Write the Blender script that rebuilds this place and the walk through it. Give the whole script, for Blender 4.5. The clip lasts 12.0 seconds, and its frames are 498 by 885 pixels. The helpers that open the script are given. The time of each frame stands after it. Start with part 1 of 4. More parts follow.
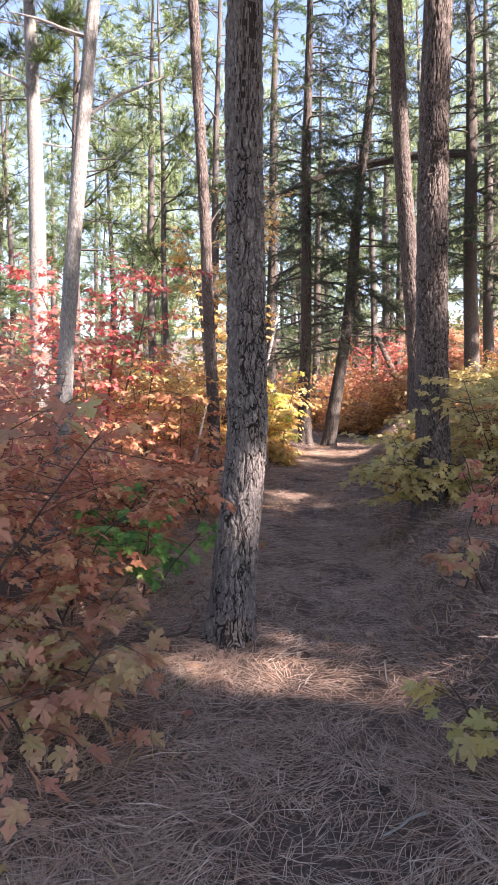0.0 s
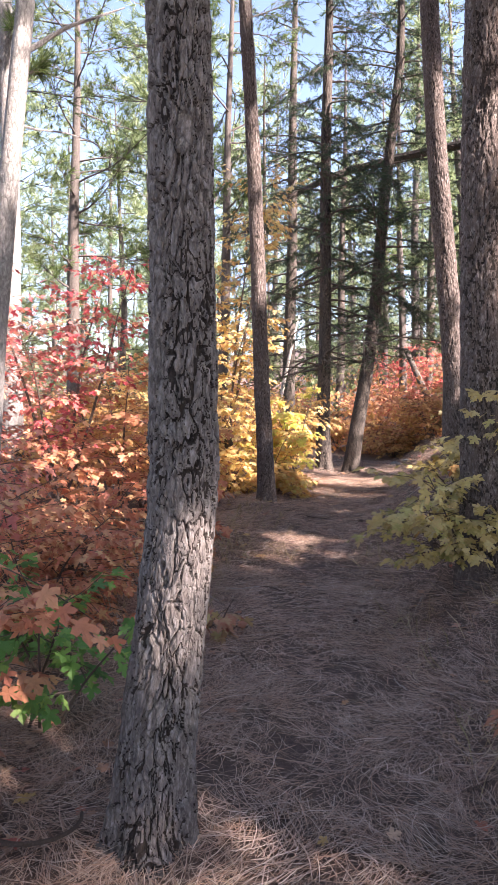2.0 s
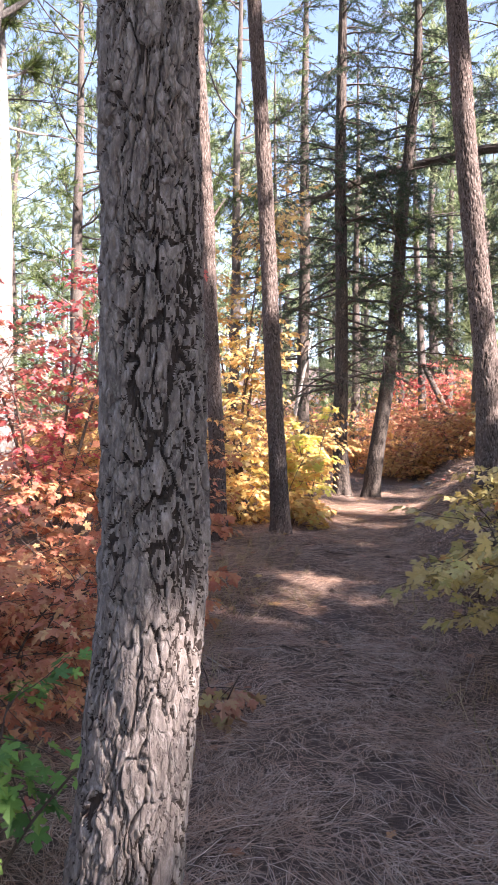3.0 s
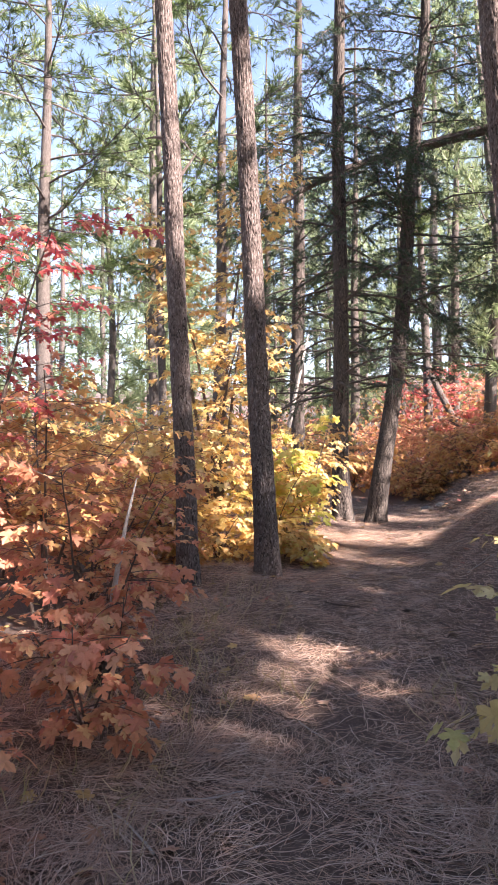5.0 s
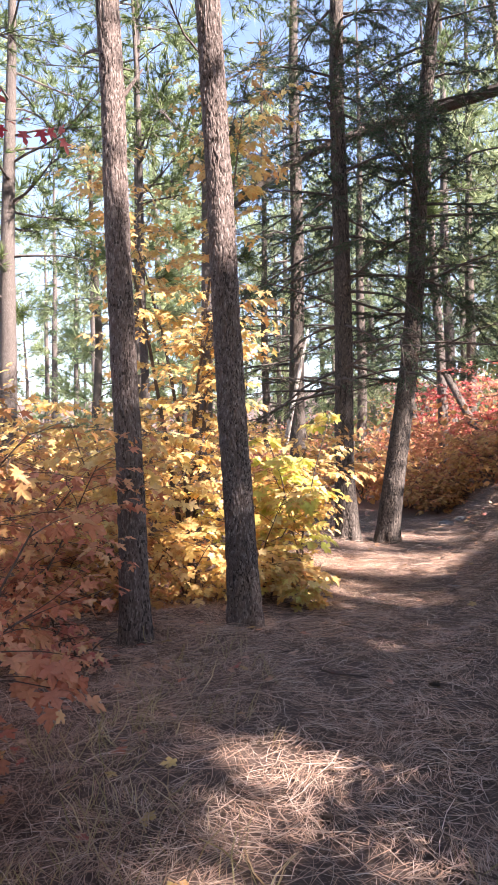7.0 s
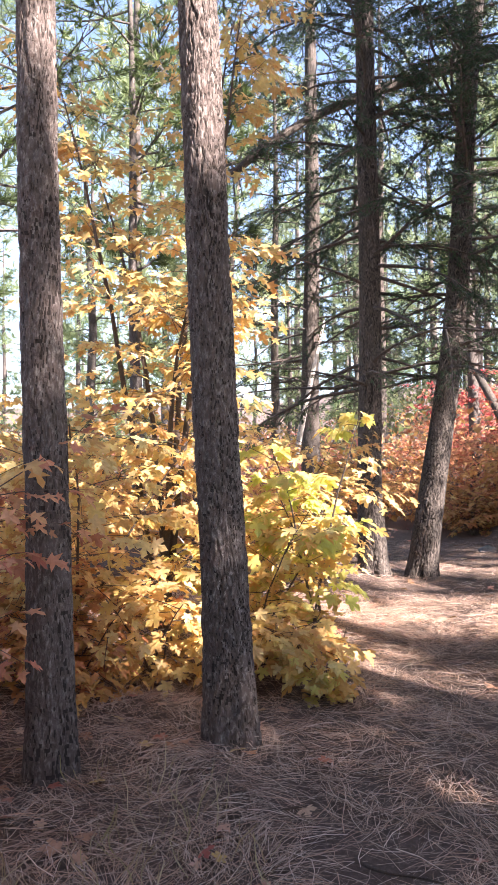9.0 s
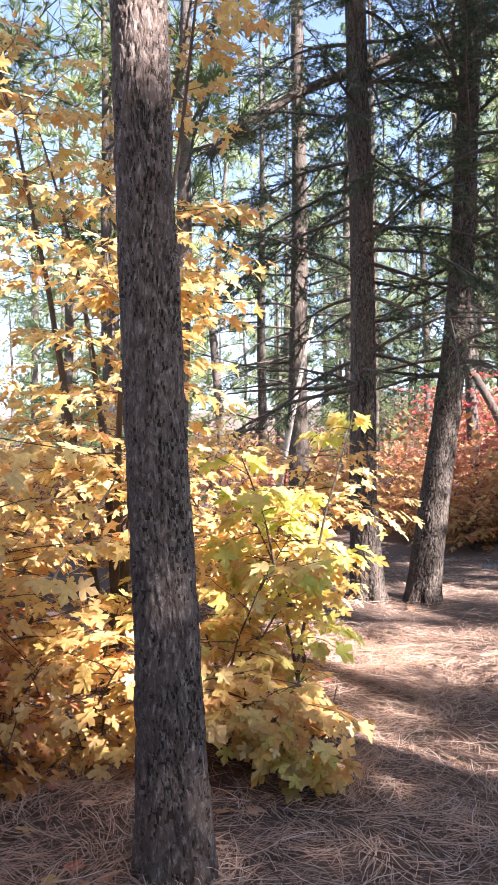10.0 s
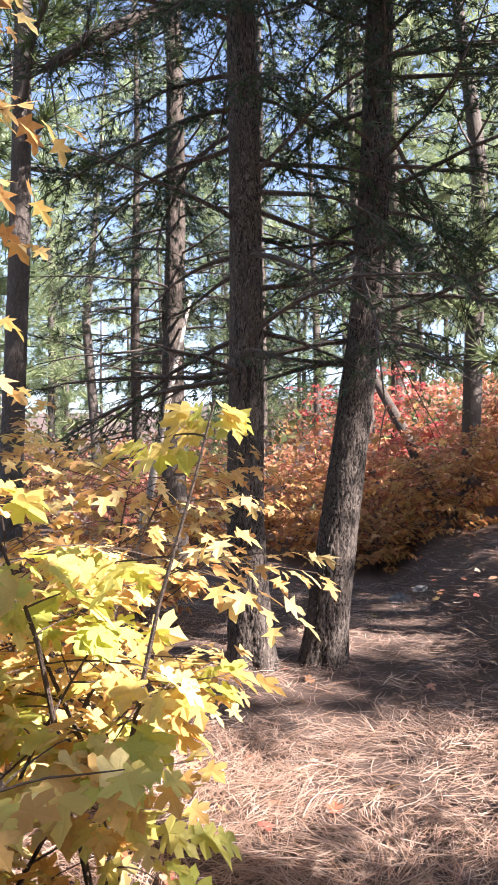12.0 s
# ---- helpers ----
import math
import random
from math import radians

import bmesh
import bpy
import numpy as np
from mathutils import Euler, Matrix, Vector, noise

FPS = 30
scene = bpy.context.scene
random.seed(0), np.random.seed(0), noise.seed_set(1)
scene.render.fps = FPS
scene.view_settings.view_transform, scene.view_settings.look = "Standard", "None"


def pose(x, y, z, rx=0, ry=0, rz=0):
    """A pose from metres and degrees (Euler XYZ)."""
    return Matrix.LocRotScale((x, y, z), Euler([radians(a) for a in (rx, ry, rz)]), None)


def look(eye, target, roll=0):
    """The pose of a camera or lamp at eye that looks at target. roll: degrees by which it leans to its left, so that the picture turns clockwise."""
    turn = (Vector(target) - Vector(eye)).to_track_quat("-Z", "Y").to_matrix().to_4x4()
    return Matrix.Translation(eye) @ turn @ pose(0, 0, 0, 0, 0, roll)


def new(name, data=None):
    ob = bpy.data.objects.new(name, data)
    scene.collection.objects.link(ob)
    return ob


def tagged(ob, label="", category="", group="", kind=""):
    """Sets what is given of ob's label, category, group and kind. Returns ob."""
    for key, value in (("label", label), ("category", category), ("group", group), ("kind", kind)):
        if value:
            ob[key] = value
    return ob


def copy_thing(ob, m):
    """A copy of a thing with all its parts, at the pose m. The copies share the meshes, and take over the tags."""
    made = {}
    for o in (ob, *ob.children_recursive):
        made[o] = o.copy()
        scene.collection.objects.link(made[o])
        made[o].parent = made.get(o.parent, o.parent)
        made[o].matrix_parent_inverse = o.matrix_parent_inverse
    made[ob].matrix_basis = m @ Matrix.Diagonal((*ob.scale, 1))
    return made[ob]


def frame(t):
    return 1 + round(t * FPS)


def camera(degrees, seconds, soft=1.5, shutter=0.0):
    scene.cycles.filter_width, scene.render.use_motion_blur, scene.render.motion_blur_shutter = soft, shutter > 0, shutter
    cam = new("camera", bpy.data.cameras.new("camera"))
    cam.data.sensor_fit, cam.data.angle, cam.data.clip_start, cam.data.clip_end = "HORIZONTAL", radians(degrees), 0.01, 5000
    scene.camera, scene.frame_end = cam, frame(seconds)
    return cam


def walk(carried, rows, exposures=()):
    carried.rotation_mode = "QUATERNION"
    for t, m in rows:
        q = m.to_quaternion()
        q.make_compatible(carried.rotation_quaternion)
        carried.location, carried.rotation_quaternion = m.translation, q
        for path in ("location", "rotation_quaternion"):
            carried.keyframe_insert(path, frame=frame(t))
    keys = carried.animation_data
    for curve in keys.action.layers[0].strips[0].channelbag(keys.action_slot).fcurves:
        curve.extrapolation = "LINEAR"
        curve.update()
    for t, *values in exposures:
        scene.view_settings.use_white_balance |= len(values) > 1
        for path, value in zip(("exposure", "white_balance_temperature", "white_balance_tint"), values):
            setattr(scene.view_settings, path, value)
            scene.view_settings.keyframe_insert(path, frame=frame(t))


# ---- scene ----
cam = camera(40.0, 12.0, soft=1.0)
METRES, EYE, TILT, LEAN, TURN = 10.8, 1.55, -3.5, 0.0, 0.0
ROWS = [
    (0.0, 0.0, 0.0, 0.0, -0.0, -0.0, -0.0),
    (0.5, 0.0076, 0.0423, 0.0049, -1.61, 0.34, 0.15),
    (1.0, 0.0199, 0.0835, 0.0077, 0.58, 0.61, 0.06),
    (1.5, 0.0216, 0.1241, 0.0109, 1.99, 1.03, -0.36),
    (2.0, 0.0304, 0.1632, 0.0131, 2.32, 1.5, -0.26),
    (2.5, 0.0323, 0.2028, 0.0184, 3.46, 2.16, -0.32),
    (3.0, 0.0283, 0.2454, 0.0229, 3.4, 3.13, 0.05),
    (3.5, 0.0331, 0.287, 0.0253, 3.6, 3.66, 0.19),
    (5.5, 0.0379, 0.4498, 0.0376, 3.08, 4.86, 0.31),
    (6.0, 0.0471, 0.4897, 0.0403, 3.97, 5.39, 0.17),
    (6.5, 0.0472, 0.5319, 0.0404, 4.65, 5.27, 0.32),
    (7.0, 0.0544, 0.5653, 0.0433, 3.94, 5.11, 0.95),
    (9.0, 0.0516, 0.7332, 0.0607, 4.76, 5.62, 0.18),
    (9.5, 0.0535, 0.7736, 0.0642, 4.19, 6.15, 0.41),
    (10.0, 0.0573, 0.8178, 0.0691, 4.04, 6.24, 0.39),
    (10.5, 0.0578, 0.8625, 0.0757, -0.11, 6.59, 0.85),
    (11.0, 0.0694, 0.9053, 0.0809, -2.52, 6.57, 1.04),
    (11.5, 0.0704, 0.9511, 0.0869, -2.36, 6.31, 0.97),
    (12.0, 0.0777, 0.9859, 0.0918, -5.15, 6.21, 1.28),
]

walk(cam, [(t, pose(0, 0, EYE, TILT, LEAN, TURN) @ pose(METRES * x, METRES * y, METRES * z, 90 + pitch, roll, yaw)) for t, x, y, z, yaw, pitch, roll in ROWS],
     exposures=[(0.0, 2.45, 6950, 25), (1.5, 2.5, 6950, 26), (3.5, 2.65, 6900, 26), (6.0, 2.5, 6900, 25), (9.0, 2.68, 6750, 22), (10.5, 2.68, 6600, 21), (11.2, 2.72, 6600, 21), (12.0, 2.18, 6650, 21)])

# ---- sky and sun ----
SUN_AZ, SUN_EL = -31.0, 38.0          # degrees from +x towards +y, and above the horizon
SUN = Vector((math.cos(radians(SUN_EL)) * math.cos(radians(SUN_AZ)), math.cos(radians(SUN_EL)) * math.sin(radians(SUN_AZ)), math.sin(radians(SUN_EL))))
world = bpy.data.worlds.new("sky")
scene.world = world
world.use_nodes = True
wn = world.node_tree
sky = wn.nodes.new("ShaderNodeTexSky")
sky.sky_type, sky.sun_disc = "NISHITA", False
sky.sun_elevation, sky.sun_rotation = radians(SUN_EL), radians(90 - SUN_AZ)
sky.air_density, sky.dust_density, sky.ozone_density = 1.0, 0.5, 1.0
wn.nodes["Background"].inputs["Strength"].default_value = 0.088
wn.links.new(sky.outputs["Color"], wn.nodes["Background"].inputs["Color"])
sun_data = bpy.data.lights.new("sun", "SUN")
sun_data.energy, sun_data.angle, sun_data.color = 5.0, radians(0.53), (1.0, 0.95, 0.87)
sun_ob = new("sun", sun_data)
sun_ob.matrix_world = look(SUN * 60, (0, 0, 0))


# ---- materials ----
def base_mat(name):
    m = bpy.data.materials.new(name)
    m.use_nodes = True
    nt = m.node_tree
    return m, nt, nt.nodes["Principled BSDF"], nt.nodes["Material Output"]


def ramp(nt, fac, stops):
    r = nt.nodes.new("ShaderNodeValToRGB")
    while len(r.color_ramp.elements) < len(stops):
        r.color_ramp.elements.new(0.5)
    for e, (p, c) in zip(r.color_ramp.elements, stops):
        e.position, e.color = p, (*c, 1)
    nt.links.new(fac, r.inputs["Fac"])
    return r.outputs["Color"]


def noise_out(nt, scale, detail=4, stretch=None, rough=0.6):
    tc = nt.nodes.new("ShaderNodeTexCoord")
    n = nt.nodes.new("ShaderNodeTexNoise")
    n.inputs["Scale"].default_value, n.inputs["Detail"].default_value, n.inputs["Roughness"].default_value = scale, detail, rough
    vec = tc.outputs["Object"]
    if stretch:
        mp = nt.nodes.new("ShaderNodeMapping")
        mp.inputs["Scale"].default_value = stretch
        nt.links.new(vec, mp.inputs["Vector"])
        vec = mp.outputs["Vector"]
    nt.links.new(vec, n.inputs["Vector"])
    return n.outputs["Fac"]


def mix(nt, fac, a, b, mode="MIX"):
    x = nt.nodes.new("ShaderNodeMix")
    x.data_type, x.blend_type = "RGBA", mode
    for sock, v in ((x.inputs["Factor"], fac), (x.inputs["A"], a), (x.inputs["B"], b)):
        if isinstance(v, (int, float)):
            sock.default_value = v
        elif isinstance(v, tuple):
            sock.default_value = (*v, 1)
        else:
            nt.links.new(v, sock)
    return x.outputs["Result"]


def bump(nt, bsdf, h, strength, dist):
    b = nt.nodes.new("ShaderNodeBump")
    b.inputs["Strength"].default_value, b.inputs["Distance"].default_value = strength, dist
    nt.links.new(h, b.inputs["Height"])
    nt.links.new(b.outputs["Normal"], bsdf.inputs["Normal"])


def bark_mat(name, dark, mid, light, scale=1.0):
    """Scaly conifer bark: thin flakes stretched upwards, darker in their seams, with a grey bloom in places."""
    m, nt, bs, out = base_mat(name)
    fine = noise_out(nt, 60 * scale, 8, (1, 1, 0.4), 0.7)
    broad = noise_out(nt, 3.0 * scale, 3, (1, 1, 0.5))
    tc = nt.nodes.new("ShaderNodeTexCoord")
    mp = nt.nodes.new("ShaderNodeMapping")
    mp.inputs["Scale"].default_value = (1, 1, 0.42)
    nt.links.new(tc.outputs["Object"], mp.inputs["Vector"])
    wob = nt.nodes.new("ShaderNodeTexNoise")
    wob.inputs["Scale"].default_value, wob.inputs["Detail"].default_value = 22 * scale, 4
    nt.links.new(mp.outputs["Vector"], wob.inputs["Vector"])
    add = nt.nodes.new("ShaderNodeVectorMath")
    add.operation = "MULTIPLY_ADD"
    add.inputs[1].default_value = (0.1, 0.1, 0.1)
    nt.links.new(wob.outputs["Color"], add.inputs[0])
    nt.links.new(mp.outputs["Vector"], add.inputs[2])
    cell = nt.nodes.new("ShaderNodeTexVoronoi")
    cell.feature = "DISTANCE_TO_EDGE"
    cell.inputs["Scale"].default_value = 24 * scale
    nt.links.new(add.outputs["Vector"], cell.inputs["Vector"])
    # seam colour darkened, as flakes shade their own cracks
    seam = ramp(nt, cell.outputs["Distance"], [(0.0, (0.45, 0.45, 0.45)), (0.07, (0.85, 0.85, 0.85)), (0.25, (1, 1, 1))])
    col = ramp(nt, fine, [(0.32, dark), (0.5, mid), (0.68, light)])
    col = mix(nt, mix(nt, 0.7, broad, (0.4, 0.4, 0.4)), col, mid)
    col = mix(nt, seam, dark, col)
    bs.inputs["Roughness"].default_value = 0.9
    nt.links.new(col, bs.inputs["Base Color"])
    height = mix(nt, 0.45, seam, fine)
    bump(nt, bs, height, 1.0, 0.014)
    return m


def leaf_mat(name, stops, translucent=0.45, single=False):
    """Thin leaf: part of the light passes through; its colour differs from leaf to leaf."""
    m, nt, bs, out = base_mat(name)
    if single:
        rnd = nt.nodes.new("ShaderNodeObjectInfo").outputs["Random"]
    else:
        rnd = nt.nodes.new("ShaderNodeNewGeometry").outputs["Random Per Island"]
    col = ramp(nt, rnd, stops)
    blot = noise_out(nt, 45, 3)
    col = mix(nt, 0.35, col, mix(nt, 1.0, col, ramp(nt, blot, [(0.3, (0.55, 0.5, 0.45)), (0.65, (1.2, 1.15, 1.1))]), "MULTIPLY"))
    nt.links.new(col, bs.inputs["Base Color"])
    bs.inputs["Roughness"].default_value = 0.5
    bs.inputs["Specular IOR Level"].default_value = 0.35
    tr = nt.nodes.new("ShaderNodeBsdfTranslucent")
    nt.links.new(col, tr.inputs["Color"])
    ms = nt.nodes.new("ShaderNodeMixShader")
    ms.inputs["Fac"].default_value = translucent
    nt.links.new(bs.outputs["BSDF"], ms.inputs[1])
    nt.links.new(tr.outputs["BSDF"], ms.inputs[2])
    nt.links.new(ms.outputs["Shader"], out.inputs["Surface"])
    return m


def even(colors):
    n = len(colors)
    return [((i + 0.5) / n, c) for i, c in enumerate(colors)]


PINE_BARK = bark_mat("pine_bark", (0.062, 0.051, 0.047), (0.175, 0.15, 0.14), (0.43, 0.405, 0.39))
# lit variant of the pine bark, sunlight put into its paler colour
SUNLIT_BARK = bark_mat("sunlit_bark", (0.085, 0.078, 0.073), (0.24, 0.225, 0.213), (0.46, 0.445, 0.43))
BROWN_BARK = bark_mat("brown_pine_bark", (0.05, 0.036, 0.031), (0.115, 0.086, 0.076), (0.4, 0.365, 0.34))
FIR_BARK = bark_mat("fir_bark", (0.03, 0.023, 0.02), (0.085, 0.067, 0.057), (0.28, 0.25, 0.22))
# furrow barks: dark bark tone with the shade inside the cracks put in
PINE_FURROW = bark_mat("pine_shaded_furrow", (0.018, 0.012, 0.01), (0.035, 0.025, 0.021), (0.07, 0.05, 0.042))
FIR_FURROW = bark_mat("fir_shaded_furrow", (0.012, 0.009, 0.008), (0.022, 0.017, 0.014), (0.05, 0.038, 0.032))
FAR_BARK = bark_mat("far_bark", (0.05, 0.04, 0.036), (0.11, 0.092, 0.083), (0.21, 0.185, 0.17))
TWIG = bark_mat("twig_bark", (0.06, 0.04, 0.032), (0.12, 0.085, 0.065), (0.2, 0.15, 0.12), 3)
DEAD_WOOD = bark_mat("dead_wood", (0.28, 0.25, 0.22), (0.45, 0.41, 0.37), (0.62, 0.58, 0.53), 2)

ORANGE = [(0.52, 0.2, 0.12), (0.6, 0.28, 0.16), (0.65, 0.35, 0.2), (0.54, 0.2, 0.14), (0.68, 0.43, 0.22)]
RED = [(0.52, 0.08, 0.1), (0.58, 0.15, 0.15), (0.62, 0.23, 0.19), (0.46, 0.06, 0.08), (0.62, 0.29, 0.18)]
CORAL = [(0.57, 0.22, 0.18), (0.63, 0.3, 0.23), (0.65, 0.36, 0.25), (0.54, 0.16, 0.15), (0.67, 0.45, 0.26)]
PALE = [(0.5, 0.24, 0.16), (0.55, 0.32, 0.22), (0.52, 0.38, 0.2), (0.45, 0.2, 0.15), (0.5, 0.42, 0.2)]
YELLOW = [(0.74, 0.53, 0.18), (0.78, 0.64, 0.28), (0.7, 0.44, 0.17), (0.65, 0.36, 0.15), (0.78, 0.67, 0.34), (0.73, 0.49, 0.2)]
LIME = [(0.58, 0.6, 0.14), (0.68, 0.65, 0.2), (0.48, 0.54, 0.13), (0.74, 0.66, 0.26), (0.68, 0.52, 0.17)]
LEMON = [(0.74, 0.6, 0.19), (0.62, 0.6, 0.18), (0.76, 0.54, 0.19), (0.66, 0.4, 0.14), (0.72, 0.48, 0.17), (0.78, 0.68, 0.32)]
OCHRE = [(0.56, 0.45, 0.17), (0.64, 0.54, 0.24), (0.5, 0.38, 0.16), (0.6, 0.5, 0.27), (0.46, 0.43, 0.17)]
GOLD = [(0.64, 0.34, 0.13), (0.68, 0.44, 0.17), (0.56, 0.24, 0.12), (0.7, 0.5, 0.2), (0.48, 0.19, 0.11)]
OLIVE = [(0.12, 0.16, 0.07), (0.17, 0.21, 0.09), (0.24, 0.26, 0.11), (0.1, 0.12, 0.06)]
GREEN = [(0.13, 0.3, 0.08), (0.2, 0.4, 0.1), (0.28, 0.45, 0.12), (0.1, 0.24, 0.08)]
LEAVES = {}
for key, cols in (("orange", ORANGE), ("red", RED), ("coral", CORAL), ("pale", PALE), ("yellow", YELLOW), ("lime", LIME), ("lemon", LEMON), ("olive", OLIVE), ("ochre", OCHRE), ("gold", GOLD), ("green", GREEN)):
    LEAVES[key] = (leaf_mat(key + "_leaves", even(cols)), leaf_mat(key + "_leaf", even(cols), single=True))
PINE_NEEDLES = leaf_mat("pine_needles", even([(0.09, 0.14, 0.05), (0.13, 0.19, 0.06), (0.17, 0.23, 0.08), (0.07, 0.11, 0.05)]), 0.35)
# far pines: sunlight and haze put into a paler needle colour
SUN_TINTED_NEEDLES = leaf_mat("sun_tinted_pine_needles", even([(0.27, 0.35, 0.18), (0.34, 0.42, 0.22), (0.4, 0.47, 0.27), (0.22, 0.3, 0.16)]), 0.5)
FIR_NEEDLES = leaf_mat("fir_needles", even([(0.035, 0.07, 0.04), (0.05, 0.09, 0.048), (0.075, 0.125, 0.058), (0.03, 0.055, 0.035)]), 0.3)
# far firs: the same needles, lightened in colour for haze
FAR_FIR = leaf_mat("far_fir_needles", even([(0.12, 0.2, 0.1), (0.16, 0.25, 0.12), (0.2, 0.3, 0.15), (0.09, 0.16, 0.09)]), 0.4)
LITTER = leaf_mat("dead_needles", even([(0.43, 0.29, 0.225), (0.63, 0.475, 0.385), (0.17, 0.105, 0.08), (0.79, 0.65, 0.55), (0.3, 0.185, 0.142), (0.56, 0.365, 0.265)]), 0.1)
GRASS = leaf_mat("dry_grass", even([(0.45, 0.36, 0.22), (0.55, 0.46, 0.3), (0.3, 0.27, 0.12), (0.38, 0.28, 0.17)]), 0.3)
DRY_LEAF = leaf_mat("fallen_leaves", even([(0.5, 0.3, 0.2), (0.4, 0.2, 0.12), (0.6, 0.42, 0.3), (0.45, 0.12, 0.1), (0.55, 0.4, 0.16)]), 0.15)


def soil_mat():
    m, nt, bs, out = base_mat("forest_soil")
    fine = noise_out(nt, 55, 8, None, 0.7)
    broad = noise_out(nt, 1.3, 4)
    col = ramp(nt, fine, [(0.3, (0.04, 0.026, 0.021)), (0.5, (0.1, 0.066, 0.053)), (0.68, (0.22, 0.145, 0.115))])
    col = mix(nt, mix(nt, 0.5, broad, (0.3, 0.3, 0.3)), col, (0.13, 0.09, 0.072))
    nt.links.new(col, bs.inputs["Base Color"])
    bs.inputs["Roughness"].default_value = 0.95
    bump(nt, bs, fine, 0.8, 0.02)
    return m


def stone_mat():
    m, nt, bs, out = base_mat("grey_stone")
    n = noise_out(nt, 18, 6)
    nt.links.new(ramp(nt, n, [(0.3, (0.1, 0.1, 0.105)), (0.7, (0.27, 0.26, 0.25))]), bs.inputs["Base Color"])
    bs.inputs["Roughness"].default_value = 0.85
    bump(nt, bs, n, 0.5, 0.02)
    return m


SOIL, STONE = soil_mat(), stone_mat()


# ---- mesh helpers ----
def mesh_from(name, verts, faces, material, smooth=False):
    me = bpy.data.meshes.new(name)
    me.from_pydata(np.asarray(verts, float).tolist(), [], [tuple(f) for f in faces] if isinstance(faces, list) else np.asarray(faces).tolist())
    me.materials.append(material)
    if smooth:
        me.polygons.foreach_set("use_smooth", np.ones(len(me.polygons), bool))
    me.update()
    return me


def part(name, me, parent, label=""):
    ob = new(name, me)
    ob.parent = parent
    return tagged(ob, label)


class Soup:
    """Gathers vertices and faces of many small shapes into one mesh."""

    def __init__(self):
        self.v, self.f, self.n = [], [], 0

    def add(self, verts, faces):
        self.v.append(verts)
        self.f += [tuple(int(i) + self.n for i in f) for f in faces]
        self.n += len(verts)

    def add_many(self, template, faces, mats, places):
        """template (k,3); mats (m,3,3); places (m,3)."""
        k, m = len(template), len(places)
        if not m:
            return
        allv = np.einsum("mij,kj->mki", mats, template) + places[:, None, :]
        off = (np.arange(m) * k + self.n)[:, None]
        width = {}
        for f in faces:
            width.setdefault(len(f), []).append(f)
        for w, fs in width.items():
            arr = (np.array(fs).reshape(1, -1) + off).reshape(-1, w)
            self.f += arr.tolist()
        self.v.append(allv.reshape(-1, 3))
        self.n += k * m

    def mesh(self, name, material, smooth=False):
        if not self.v:
            return None
        return mesh_from(name, np.concatenate(self.v), self.f, material, smooth)


def tube(soup, pts, radii, sides=6):
    pts = np.asarray(pts, float)
    n = len(pts)
    tang = np.gradient(pts, axis=0)
    tang /= np.linalg.norm(tang, axis=1)[:, None] + 1e-9
    up = np.array([0, 0, 1.0]) if abs(tang[0][2]) < 0.8 else np.array([1.0, 0, 0])
    a = np.cross(tang, up)
    a /= np.linalg.norm(a, axis=1)[:, None] + 1e-9
    b = np.cross(tang, a)
    th = np.arange(sides) * 2 * np.pi / sides
    r = np.asarray(radii, float)[:, None, None]
    ring = pts[:, None, :] + r * (np.cos(th)[None, :, None] * a[:, None, :] + np.sin(th)[None, :, None] * b[:, None, :])
    faces = []
    for i in range(n - 1):
        for j in range(sides):
            k = (j + 1) % sides
            faces.append((i * sides + j, i * sides + k, (i + 1) * sides + k, (i + 1) * sides + j))
    faces.append(tuple(range((n - 1) * sides, n * sides)))
    soup.add(ring.reshape(-1, 3), faces)


def frames_of(rng, ydir, normal):
    """Rotation matrices with columns x, y, z: y along ydir, z near normal."""
    y = ydir / (np.linalg.norm(ydir, axis=1)[:, None] + 1e-9)
    x = np.cross(y, normal)
    x /= np.linalg.norm(x, axis=1)[:, None] + 1e-9
    z = np.cross(x, y)
    return np.stack([x, y, z], axis=2)


def smooth(a, b, x):
    t = np.clip((x - a) / (b - a), 0, 1)
    return t * t * (3 - 2 * t)


# ---- the lie of the land ----
PATH_Y = [-30, 0, 3, 6, 10, 13, 16, 20, 26, 40]
PATH_X = [-1.5, 0.2, 0.3, 0.62, 1.0, 1.65, 2.45, 2.9, 2.4, 1.0]
RISE_Y = [-40, 0, 3, 4.1, 6.5, 8.8, 11, 13.5, 15.5, 18, 22, 40, 70, 300]
RISE_Z = [-0.4, 0.0, 0.0, 0.07, 0.12, 0.24, 0.37, 0.47, 0.5, 0.5, 0.6, 1.6, 4.5, 30]


def soft_noise(x, y, seed=0):
    s = seed * 1.7
    return (np.sin(x * 1.9 + 1.3 * np.sin(y * 1.1 + s) + s) + np.sin(y * 2.3 + 1.7 * np.sin(x * 1.4 - s)) + 0.5 * np.sin(x * 5.1 + y * 3.7 + s) + 0.5 * np.sin(x * 3.3 - y * 6.1)) / 3


